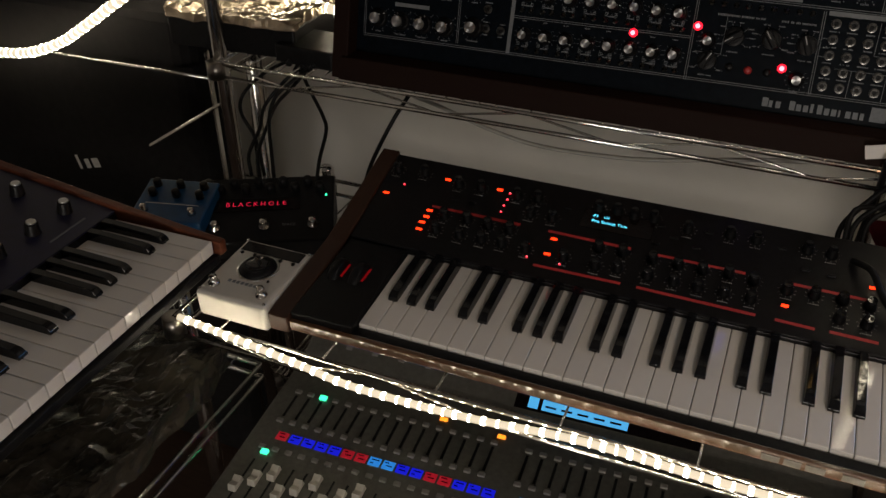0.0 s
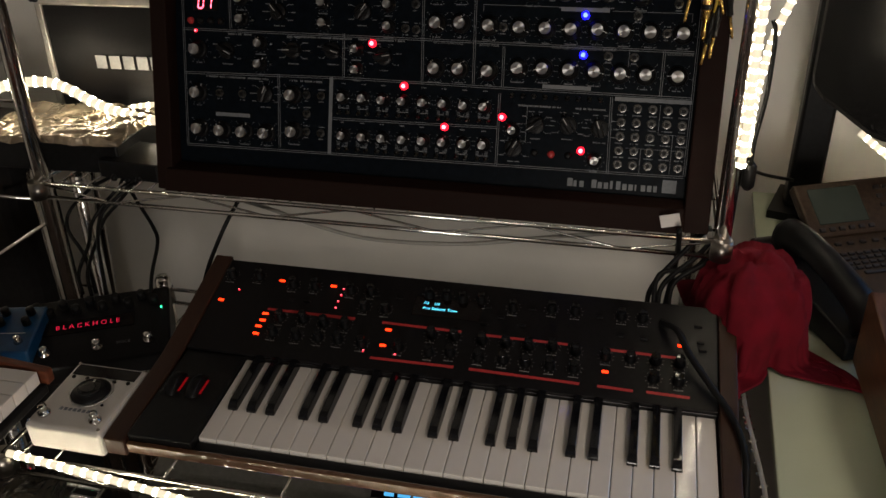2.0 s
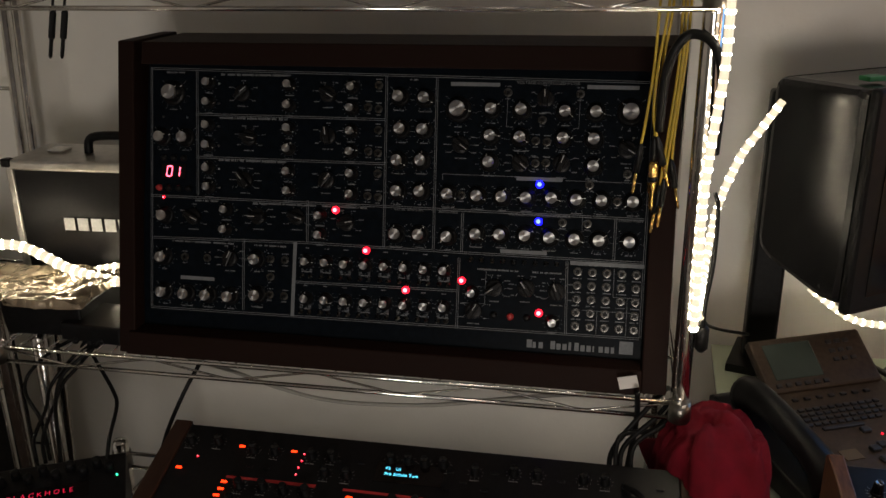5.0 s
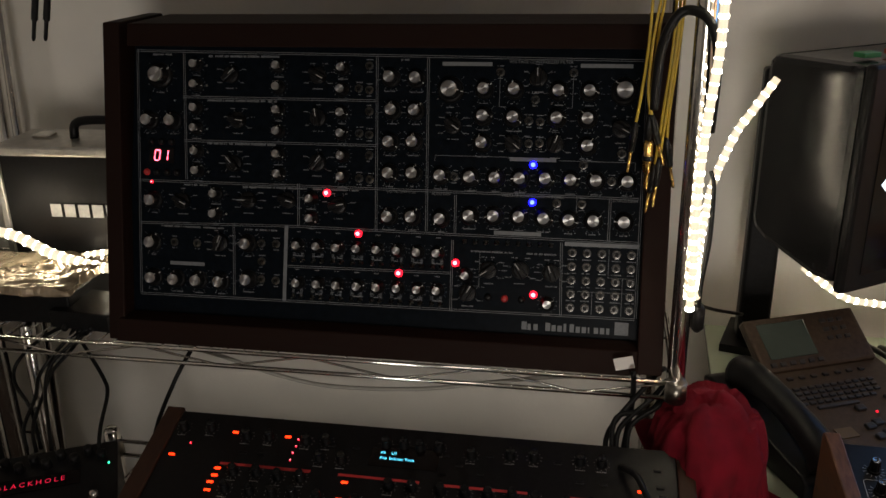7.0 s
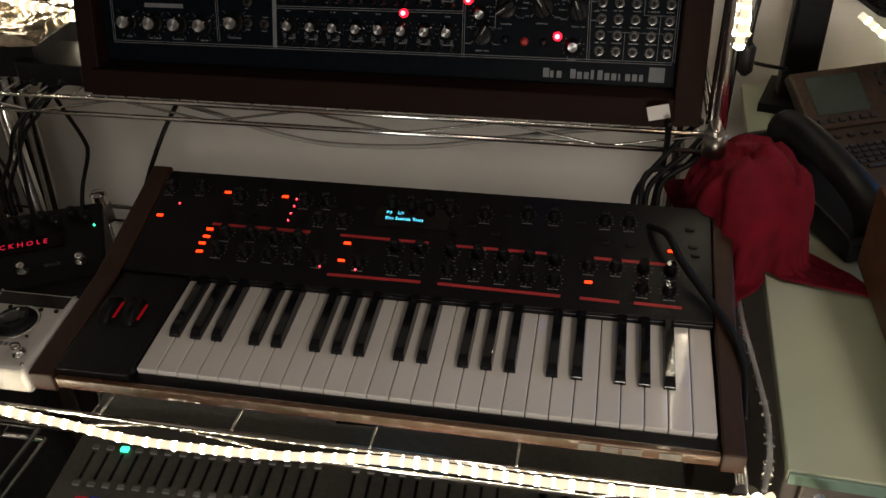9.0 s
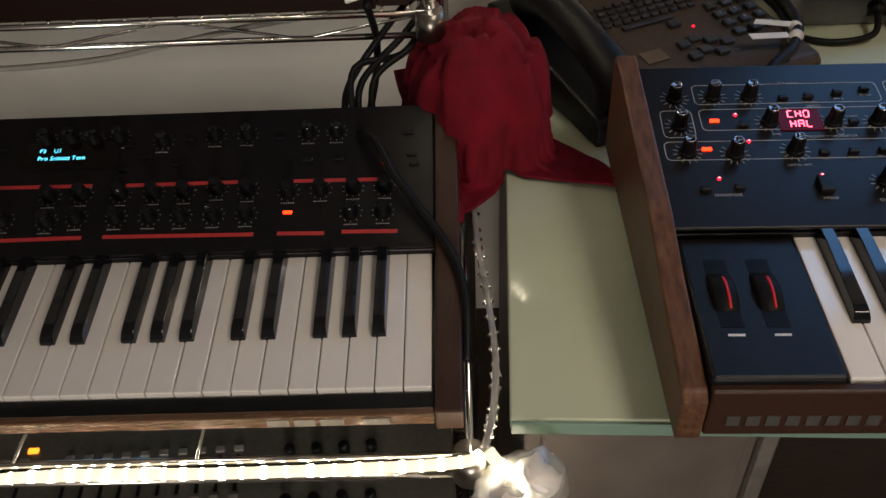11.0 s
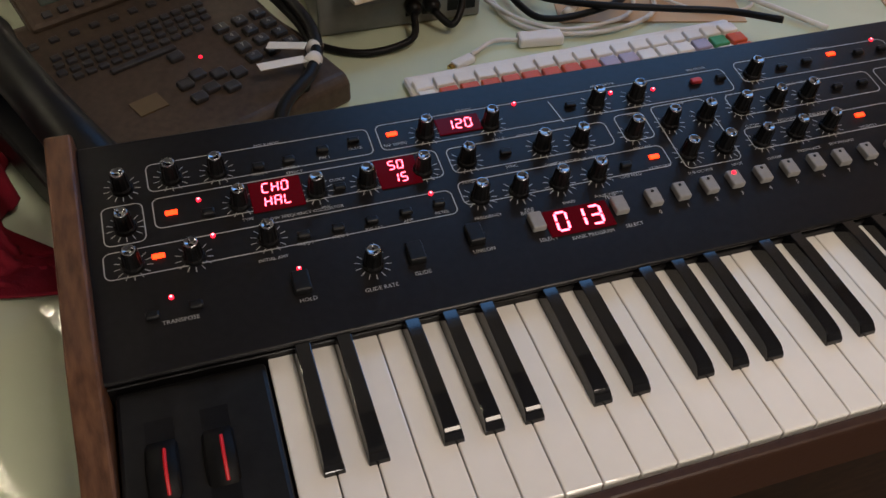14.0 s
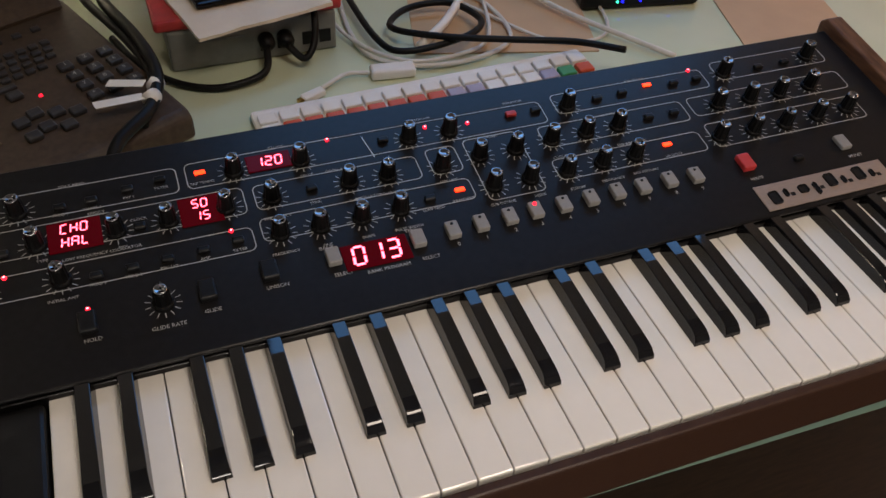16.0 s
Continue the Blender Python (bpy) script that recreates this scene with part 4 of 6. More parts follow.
for x0, y0, x1, y1 in A4_BARS:
    part("caption_bar", strip(bmesh.new(), x0, (y0 + y1) / 2, x1, (y0 + y1) / 2, 0.0055, 0.0004), INKDIM, four, "grey printed caption bar", MA4)
tk = bmesh.new()
rnd = random.Random(3)


def tiny_caption(x, y, w, h=0.0019):
    """Unreadably small print: a row of separate letter-sized marks."""
    p = x - w / 2
    while p < x + w / 2:
        l = rnd.uniform(0.0009, 0.0017)
        if rnd.random() > 0.12:
            strip(tk, p, y, p + l, y, h * rnd.uniform(0.7, 1.0), 0.0003)
        p += l + 0.0005


for pts, r in ((A4_BIG, 0.0215), (A4_MED, 0.0158), (A4_SMALL, 0.0122)):
    for x, y in pts:
        ticks(tk, x, y, r, r + 0.0022, 0.0003, 11, 0.0006)
        tiny_caption(x, y - r - 0.0035, rnd.uniform(0.009, 0.017))
        if r > 0.014:
            for a in (-225, -171, -117, -63, -9, 45):
                tiny_caption(x + (r + 0.0045) * math.cos(radians(a)), y + (r + 0.0045) * math.sin(radians(a)), 0.0012, 0.0015)
for x, y in A4_DARK:
    n = rnd.choice((5, 6, 8))
    for k in range(n):
        a = radians(215 - 250 * k / (n - 1))
        ca, sa = math.cos(a), math.sin(a)
        strip(tk, x + 0.0140 * ca, y + 0.0140 * sa, x + 0.0168 * ca, y + 0.0168 * sa, 0.0006, 0.0003)
        tiny_caption(x + 0.0222 * ca, y + 0.0192 * sa, 0.0072, 0.0017)
    tiny_caption(x, y - 0.0195, 0.016)
for x, y in A4_JACKS:
    tiny_caption(x, y + 0.0088, 0.009)
    tiny_caption(x, y - 0.0088, 0.007)
for x, y in GRID:
    tiny_caption(x, y + 0.0097, 0.012)
for x, y in SWITCH:
    for k in range(3):
        strip(tk, x - 0.0022, y + 0.0058 + 0.0021 * k, x + 0.0022, y + 0.0058 + 0.0021 * k, 0.0008, 0.0003)
for i in range(8):
    for y in (0.112, 0.0555):
        tiny_caption(0.060 + 0.0302 * i, y, 0.006)
for y in (0.370, 0.304, 0.2395):
    tiny_caption(-0.035, y, 0.11, 0.0036)
for x, y, w in ((0.02, 0.176, 0.10), (-0.105, 0.176, 0.04), (-0.11, 0.112, 0.10), (0.0, 0.112, 0.05), (0.115, 0.176, 0.07), (0.35, 0.095, 0.06), (0.42, 0.095, 0.04), (-0.165, 0.372, 0.03), (0.213, 0.367, 0.012)):
    tiny_caption(x, y, w, 0.0028)
for x0, y0, x1, y1 in ((0.262, 0.231, 0.366, 0.231), (0.44, 0.228, 0.545, 0.228), (0.262, 0.231, 0.262, 0.222), (0.545, 0.228, 0.545, 0.216), (0.467, 0.180, 0.467, 0.155), (0.352, 0.352, 0.352, 0.302), (0.352, 0.302, 0.362, 0.302), (0.455, 0.352, 0.455, 0.302), (0.447, 0.302, 0.455, 0.302), (0.515, 0.106, 0.515, 0.066), (0.515, 0.066, 0.552, 0.066), (0.535, 0.066, 0.535, 0.012), (0.473, 0.045, 0.552, 0.045), (0.494, 0.045, 0.494, 0.012), (0.333, 0.095, 0.333, 0.045), (0.300, 0.045, 0.333, 0.045)):
    strip(tk, x0, y0, x1, y1, 0.0006, 0.0003)
part("scale_mark", tk, INKDIM, four, "grey printed scale marks and small captions", MA4)["kind"] = "stuff"
for body, x, y, s in (("VOLTAGE CONTROLLED FILTER", 0.409, 0.3655, 0.0062), ("VOLTAGE CONTROLLED AMPLIFIER", 0.405, 0.1765, 0.0055), ("EXT IN - ENV FOLL", 0.214, 0.1765, 0.0052), ("AUTO PAN", 0.273, 0.1755, 0.0055), ("STEREO MAIN", 0.534, 0.1745, 0.0055)):
    words("panel_text", body, s, INKDIM, four, MA4 @ T((x, y, 0.0005)))
lg = bmesh.new()
for i, w in enumerate((0.010, 0.006, 0.008, 0, 0.009, 0.008, 0.008, 0.005, 0.008, 0.008, 0.008, 0.003, 0.008, 0.008, 0.006)):
    if w:
        x = 0.397 + i * 0.0085
        box(x, -0.0135, 0.0002, x + w * 0.75, -0.002 if i in (0, 4, 7, 8) else -0.005, 0.0006, 0, 1, lg)
box(0.5275, -0.0135, 0.0002, 0.5465, 0.0045, 0.0006, 0, 1, lg)
part("maker_mark", lg, INKDIM, four, "white letter blocks and a square emblem", MA4)["kind"] = "stuff"


# ---------------- rope lights ----------------
def rope(points, label, group="rope lights", r=0.0056):
    ob = empty("rope_light", Matrix(), label, "rope light", group)
    part("tube", sweep(points, r, 8), TUBE, ob, "clear plastic tube", smooth=True)
    P = smoothed(points, 40)
    bm, acc, k = None, 0.0, 0
    for a, b in zip(P, P[1:]):
        acc += (b - a).length
        if acc > 0.0145:
            acc, k = 0.0, k + 1
            w, h = (r + 0.0005, 0.0040) if k % 2 else (r + 0.0002, 0.0022)
            bm = lathe([(w * 0.5, -h), (w, -h * 0.55), (w, h * 0.55), (w * 0.5, h)], 8, bm, T(b) @ (b - a).to_track_quat("Z", "Y").to_matrix().to_4x4())
    part("led_chain", bm, BEAD, ob, "row of bright warm LEDs", smooth=True)
    return ob


rope([(-0.235, -0.05, 0.826), (-0.15, -0.052, 0.818), (-0.06, -0.052, 0.806), (0.02, -0.052, 0.795), (0.16, -0.052, 0.799), (0.30, -0.052, 0.814), (0.45, -0.052, 0.812), (0.62, -0.052, 0.818), (0.655, -0.045, 0.825)], "warm white rope light strung along the shelf front", r=0.0046)
rope([(0.626, 0.352, 1.62), (0.628, 0.348, 1.50), (0.627, 0.348, 1.434), (0.621, 0.346, 1.367), (0.617, 0.345, 1.298), (0.617, 0.345, 1.225), (0.619, 0.345, 1.155), (0.619, 0.346, 1.11)], "warm white rope light hanging down the rack post")
rope([(0.628, 0.365, 1.12), (0.642, 0.50, 1.11), (0.656, 0.58, 1.15), (0.668, 0.60, 1.211), (0.692, 0.60, 1.282), (0.713, 0.60, 1.318), (0.742, 0.60, 1.366)], "warm white rope light looping towards the monitor")
rope([(-0.98, 0.36, 0.94), (-0.90, 0.36, 0.945), (-0.836, 0.36, 0.956), (-0.762, 0.36, 0.984), (-0.687, 0.36, 1.028), (-0.609, 0.37, 1.078), (-0.56, 0.44, 1.11), (-0.486, 0.50, 1.112), (-0.39, 0.505, 1.072), (-0.31, 0.505, 1.055), (-0.262, 0.52, 1.05)], "warm white rope light lying across the upper shelf", r=0.0085)
rope([(-0.41, 0.545, 1.045), (-0.34, 0.55, 1.062), (-0.262, 0.55, 1.066)], "short end of warm white rope light on the shelf")
rope([(0.86, 0.80, 1.00), (0.93, 0.78, 0.955), (1.0, 0.79, 0.94)], "warm white rope light glowing under the monitor")
rope([(0.655, -0.05, 0.83), (0.672, -0.06, 0.80), (0.680, -0.06, 0.74), (0.672, -0.05, 0.66)], "warm white rope light hanging beside the desk")
chain = empty("unlit_rope_light", Matrix(), "unlit clear rope light lying along the shelf side", "rope light")
CH = smoothed([(0.650, 0.33, 0.845), (0.652, 0.20, 0.842), (0.657, 0.14, 0.84), (0.664, 0.05, 0.836), (0.660, -0.01, 0.832), (0.652, -0.045, 0.828)], 5)
part("tube", sweep(CH, 0.003, 8, None, False), BAG, chain, "clear plastic tube", smooth=True)
for a_, b_ in zip(CH, CH[1:]):
    part("led_body", box(-0.0034, -0.0012, -0.005, 0.0034, 0.0012, 0.005, 0.0006, 1), CHROME, chain, m=T(b_) @ pose(0, 0, 0, 0, 0, 47 * b_.y * 100) @ (b_ - a_).to_track_quat("Z", "Y").to_matrix().to_4x4())
sl = lathe([(0.012 + 0.017 * math.sin(math.pi * min(1.0, k / 20) ** 0.8), 0.052 - 0.0065 * k) for k in range(21)], 40)
for v in sl.verts:
    v.co += noise.noise_vector(v.co * 45) * 0.007 + noise.noise_vector(v.co * 130) * 0.0022
wrap = empty("plastic_sleeve", pose(0.678, -0.066, 0.80, 10, 25, 0), "crumpled cloudy plastic wrapped round the rope light end", "plastic wrap")
part("sleeve", sl, BAG, wrap, "cloudy crumpled film", smooth=True)
part("tie", lathe([(0.0165, 0.036), (0.0175, 0.040), (0.0165, 0.044)], 20), WHITEP, wrap, "pale tape band", smooth=True)

# ---------------- desk ----------------
desk = empty("glass_desk", pose(0.672, -0.0315, 0, 0, 0, -2.5), "frosted green glass desk", "desk")
part("glass_top", box(0, 0, 0.832, 1.9, 0.90, 0.8465, 0.002), GLASSD, desk, "frosted pale green glass top")
part("polished_edge", box(0.001, -0.0035, 0.8315, 1.899, -0.0003, 0.8455, 0.001), GLASSE, desk, "polished green glass edge")
for lx, ly in ((0.06, 0.84), (1.84, 0.06), (1.84, 0.84)):
    part("leg", lathe([(0.025, 0), (0.025, 0.832), (0.022, 0.832)], 16), ALU, desk, m=T((lx, ly, 0)), smooth=True)
ped = empty("pedestal", Matrix(), "taupe drawer pedestal under the glass desk", "drawer unit")
part("carcass", box(0.69, 0.03, 0.0, 0.905, 0.5, 0.826, 0.003), BROWNCAB, ped)
part("edge_strip", box(0.9055, 0.022, 0.0, 0.921, 0.04, 0.826, 0.002), ALU, ped, "pale metal edge strip")
for k in range(3):
    d = part("drawer", box(0.705, 0.018, 0.03 + k * 0.262, 0.890, 0.0295, 0.28 + k * 0.262, 0.002), BROWNCAB, ped)

# ---------------- small effects boxes ----------------
h9 = empty("white_effects_pedal", pose(-0.169, 0.036, 0.8165, 0, 0, 0) @ Matrix.Scale(0.94, 4), "white metal effects pedal with one big knob", "effects pedal")
part("case", box(-0.056, -0.066, 0.004, 0.056, 0.066, 0.047, 0.007, 3), WHITEM, h9, "white enamelled case", pose(0, 0, 0, 3))
MH = pose(0, -0.0008, 0.0472, 3)
part("window", box(-0.048, 0.036, 0.0, 0.048, 0.057, 0.0012), SMOKE, h9, "dark display window", MH)
kb = part("big_knob", lathe([(0.0265, 0), (0.0265, 0.002), (0.023, 0.0035), (0.0205, 0.0075), (0.017, 0.008)], 28), BLACKP, h9, "black dial", MH @ T((0, 0.006, 0)), smooth=True)
part("dial_ring", lathe([(0.0200, 0.0078), (0.0190, 0.0088), (0.0165, 0.0088)], 24), BLACKP, kb, smooth=True)
part("dial_centre", lathe([(0.0165, 0.0087), (0.0150, 0.0096), (0.008, 0.0099)], 24), KEYB, kb, "glossy black centre", smooth=True)
part("dial_mark", box(-0.001, 0.0105, 0.0092, 0.001, 0.015, 0.0102), INK, kb)
for fx in (-0.038, 0.038):
    part("foot_switch", lathe([(0.0085, 0), (0.0085, 0.003), (0.005, 0.004), (0.005, 0.010), (0.0062, 0.012), (0.005, 0.015)], 16), CHROME, h9, m=MH @ T((fx, -0.045, 0)), smooth=True)
for i in range(5):
    part("small_button", lathe([(0.0028, 0), (0.0028, 0.002), (0.002, 0.0025)], 10), BLACKP, h9, m=MH @ T((-0.042 + i * 0.021, 0.0305, 0)))
part("dial_surround", lathe([(0.0305, 0), (0.0305, 0.0008), (0.0268, 0.0008), (0.0268, 0)], 30), DULLSTEEL, h9, m=MH @ T((0, 0.006, 0)), smooth=True)
for i in range(7):
    part("maker_mark", box(-0.024 + i * 0.0068, -0.034, 0, -0.0195 + i * 0.0068, -0.0285, 0.0006), INKDIM, h9, "dark plain block" if i == 0 else "", MH)
for sx in (-0.051, 0.051):
    for sy in (-0.060, 0.060):
        part("screw", lathe([(0.0026, 0), (0.0022, 0.001), (0.001, 0.0011)], 10), CHROME, h9, m=MH @ T((sx, sy, 0)), smooth=True)
part("status_led", lathe([(0.0022, 0), (0.0016, 0.0018)], 10), BLACKP, h9, m=MH @ T((0.030, -0.016, 0)))

bh = empty("black_effects_pedal", pose(-0.245, 0.178, 0.815, 0, 0, 27), "black effects unit with a glowing red text display", "effects pedal")
part("case", side_prism([(-0.062, 0.0), (-0.062, 0.028), (0.06, 0.066), (0.062, 0.0)], -0.10, 0.10, 0.003), BLACKS, bh, "black steel case")
MB = T((0, -0.001, 0.0472)) @ pose(0, 0, 0, 17.3)
part("window", box(-0.082, -0.005, 0, 0.05, 0.019, 0.0012), SMOKE, bh, "dark display window", MB)
words("display_text", " ".join("BLACKHOLE"), 0.0112, LTXT, bh, MB @ T((-0.014, 0.007, 0.0018)))
for i in range(10):
    k = part("knob", lathe([(0.0068, 0), (0.0062, 0.012), (0.005, 0.013)], 14), BLACKP, bh, m=MB @ T((-0.085 + i * 0.0182, 0.047 - 0.012 * (i % 2), 0)), smooth=True)
for fx in (-0.07, 0.0, 0.07):
    part("foot_switch", lathe([(0.008, 0), (0.008, 0.003), (0.005, 0.004), (0.006, 0.012), (0.0045, 0.014)], 14), CHROME, bh, m=MB @ T((fx, -0.036, 0)), smooth=True)
words("caption", "SPACE", 0.007, INKDIM, bh, MB @ T((0.035, -0.034, 0.0005)))
part("power_led", lathe([(0.0016, 0), (0.0012, 0.002)], 8), LGRN, bh, m=MB @ T((0.088, 0.022, 0)))

bb = empty("blue_effects_pedal", pose(-0.362, 0.122, 0.838, 0, 0, 14) @ Matrix.Scale(0.8, 4), "blue enamelled effects pedal beside the black one", "effects pedal")
part("case", side_prism([(-0.055, 0.0), (-0.055, 0.04), (0.055, 0.064), (0.055, 0.0)], -0.068, 0.068, 0.004), BLUEM, bb, "blue enamelled case")
MBB = T((0, 0, 0.0522)) @ pose(0, 0, 0, 12.3)
for i in range(6):
    part("knob", lathe([(0.008, 0), (0.007, 0.013), (0.005, 0.014)], 14), BLACKP, bb, m=MBB @ T((-0.045 + (i % 3) * 0.045, 0.012 + (i // 3) * 0.025, 0)), smooth=True)
for fx in (-0.045, 0.045):
    part("foot_switch", lathe([(0.008, 0), (0.005, 0.004), (0.006, 0.012), (0.0045, 0.014)], 14), CHROME, bb, m=MBB @ T((fx, -0.032, 0)), smooth=True)
part("caption", box(-0.05, -0.012, 0, 0.05, -0.0105, 0.0006), INK, bb, m=MBB)

# ---------------- side synthesizer ----------------
ls = empty("side_synthesizer", pose(-0.191, -0.013, 0.93, 0, 0, 91), "indigo-black synthesizer with a reddish wooden cheek on a side rack", "synthesizer")
# local x runs away from the camera along the keys, local y away from the player
keyboard(ls, 24, 0.0235, 0.146, "C", T((-24 * 0.0235, 0, 0)))
part("body", side_prism([(-0.006, -0.032), (-0.006, -0.02), (0.14, -0.02), (0.15, 0.008), (0.46, 0.05), (0.46, -0.068), (0.12, -0.068)], -0.62, 0.0035, 0.002), BLACKP, ls, "black case")
ML = T((0, 0.148, 0.0095)) @ pose(0, 0, 0, 7.7)
part("control_panel", box(-0.62, 0, -0.002, 0.0035, 0.312, 0.001, 0.001), NAVYP, ls, "indigo-black control panel", ML)
part("cheek", side_prism([(-0.008, -0.022), (-0.008, -0.004), (0.14, 0.014), (0.465, 0.058), (0.465, -0.068), (0.12, -0.068)], 0.004, 0.0165, 0.002), REDWOOD, ls, "reddish walnut end cheek")
KL = knob_meshes(0.009, 0.016, 0.006, BLACKP, DULLSTEEL)
put_knobs(ls, [(-0.03 - 0.055 * i, 0.05 + 0.075 * j) for i in range(7) for j in range(3)], KL, 0.016, ML)
part("caption", box(-0.09, 0.018, 0.001, -0.03, 0.0205, 0.0016), INKDIM, ls, m=ML)

# ---------------- digital mixer ----------------
mx = empty("digital_mixer", pose(-0.175, 0.006, 0.589, 4, 0, 2.8), "dark digital mixing desk with coloured channel displays", "mixer")
part("case", side_prism([(-0.33, -0.10), (-0.33, -0.006), (-0.32, 0), (0.165, 0.0), (0.255, 0.045), (0.262, -0.10)], -0.022, 0.80, 0.004), MIXGREY, mx, "dark grey steel case")
btn = mesh_of(box(-0.005, -0.0035, 0, 0.005, 0.0035, 0.004, 0.001, 2), "mixer_button", GREYB)
btg = mesh_of(box(-0.0055, -0.004, 0, 0.0055, 0.004, 0.004, 0.001, 2), "mixer_button_lit", LGRN)
slot = mesh_of(box(-0.002, -0.022, 0, 0.002, 0.022, 0.0008), "meter_slot", BLACKP)
fslot = mesh_of(box(-0.0015, -0.05, 0, 0.0015, 0.05, 0.0008), "fader_slot", BLACKP)
fcap = mesh_of(side_prism([(-0.012, 0.003), (-0.009, 0.014), (0, 0.010), (0.009, 0.014), (0.012, 0.003)], -0.006, 0.006, 0.0008), "fader_cap", FCAP)
tint = [LRDD, LBLD, LBLD, LBLD, LBLD, LRDD, LRDD, LCYD, LCYD, LBLD, LBLD, LRDD, LRDD, LBLD, LBLD, LBLD]
pad = [mesh_of(box(-0.0088, -0.0075, 0, 0.0088, 0.0075, 0.0012, 0.0004, 1), "channel_display", t) for t in (LRDD, LBLD, LCYD)]
mark = []
for rows in (((-0.006, 0.003, 0.004), (-0.004, 0.005, -0.002)), ((-0.005, 0.006, 0.003), (-0.006, -0.001, -0.003)), ((-0.006, 0.0, 0.0035), (-0.003, 0.006, -0.0015))):
    mb = bmesh.new()
    for xa, xb, yy in rows:
        strip(mb, xa, yy, xb, yy, 0.0018, 0.0004)
    mark.append(mesh_of(mb, "channel_mark", SMOKE))
for i in range(26):
    x = 0.010 + i * 0.0209 + (0.03 if i > 15 else 0)
    lit = i == 2
    part("channel_button", btg if lit else btn, None, mx, m=T((x, 0.090, 0)))
    part("channel_button", btn, None, mx, m=T((x, 0.030, 0)))
    part("channel_button", btn, None, mx, m=T((x, -0.022, 0)))
    part("meter_slot", slot, None, mx, m=T((x, 0.061, 0)))
    c = tint[i] if i < 16 else LCYD
    part("channel_display", pad[[LRDD, LBLD, LCYD].index(c)], None, mx, "lit channel name display", T((x + 0.018, 0.004, 0)))
    part("channel_mark", mark[i % 3], None, mx, m=T((x + 0.018, 0.004, 0.0012)))
    f = part("fader_slot", fslot, None, mx, m=T((x, -0.095, 0)))
    part("fader_cap", fcap, None, f, m=T((0, (i * 37 % 11) * 0.004 + 0.0, 0)))
part("select_button", btg, None, mx, m=T((0.018, -0.03, 0)))
for i in range(12):
    part("rotary_knob", lathe([(0.0065, 0), (0.006, 0.012), (0.004, 0.013)], 12), BLACKP, mx, m=T((0.62 + 0.03 * (i % 4), 0.02 + 0.03 * (i // 4), 0)), smooth=True)
MSC = T((0, 0.165, 0)) @ pose(0, 0, 0, 26.6)
part("screen", box(0.330, 0.001, 0, 0.60, 0.072, 0.002), SMOKE, mx, "black screen surround", MSC)
part("screen_picture", box(0.371, 0.005, 0.002, 0.498, 0.050, 0.0026), LCYS, mx, "bright cyan screen picture", MSC)
part("screen_picture", box(0.350, 0.005, 0.002, 0.365, 0.050, 0.0026), LCYS, mx, "bright cyan screen picture", MSC)
for k in range(5):
    part("screen_row", box(0.376 + 0.024 * k, 0.010, 0.0026, 0.392 + 0.024 * k, 0.013, 0.003), SMOKE, mx, "dark mark on the screen", MSC)
    part("screen_row", box(0.374 + 0.024 * k, 0.030, 0.0026, 0.378 + 0.024 * k, 0.044, 0.003), SMOKE, mx, "dark mark on the screen", MSC)
for k in range(2):
    part("screen_icon", box(0.560, 0.016 + k * 0.014, 0.002, 0.580, 0.0195 + k * 0.014, 0.0026), LBLD, mx, "small blue lit icon", MSC)
for ox, oy in ((0.24, 0.105), (0.33, 0.10)):
    part("lamp_button", box(ox - 0.006, oy, 0, ox + 0.006, oy + 0.007, 0.003, 0.001, 1), LORG, mx, "lit orange button")
for i in range(8):
    part("rear_button", btn, None, mx, m=MSC @ T((0.05 + i * 0.045, 0.03, 0)))

# ---------------- aluminium-edged case and parcels ----------------
cs = empty("flight_case", pose(-0.283, 0.60, 0.998, 0, 0, 2), "black flight case with aluminium edges and top handle", "case")
part("shell", box(-0.252, 0.0, 0.006, 0.06, 0.13, 0.232, 0.004), BLACKS, cs, "black textured panels")
for za, zb in ((0.0, 0.014), (0.22, 0.238)):
    part("edge_trim", box(-0.262, -0.004, za, 0.07, 0.134, zb, 0.004), ALU, cs, "aluminium edge profile")
for xa, xb in ((-0.262, -0.248), (0.056, 0.07)):
    part("edge_trim", box(xa, -0.0042, 0.012, xb, 0.1342, 0.224, 0.003), ALU, cs, "aluminium edge profile")
part("handle", sweep([(-0.14, 0.065, 0.236), (-0.135, 0.065, 0.262), (-0.11, 0.065, 0.27), (-0.05, 0.065, 0.27), (-0.02, 0.065, 0.262), (-0.015, 0.065, 0.236)], 0.008, 10), BLACKP, cs, "black handle", smooth=True)
for lx in (-0.2, 0.02):
    part("latch", box(lx - 0.016, 0.055, 0.238, lx + 0.016, 0.085, 0.2445, 0.002), CHROME, cs)
for cx in (-0.260, 0.068):
    for cz in (0.003, 0.235):
        part("corner_cap", box(cx - 0.009, -0.0075, cz - 0.010, cx + 0.009, 0.010, cz + 0.006, 0.004), BLACKP, cs, "black plastic corner")
for i in range(5):
    x = -0.165 + i * 0.026
    part("maker_mark", box(x, -0.0048, 0.113, x + 0.020, -0.0042, 0.136), INK, cs, "white plain block")


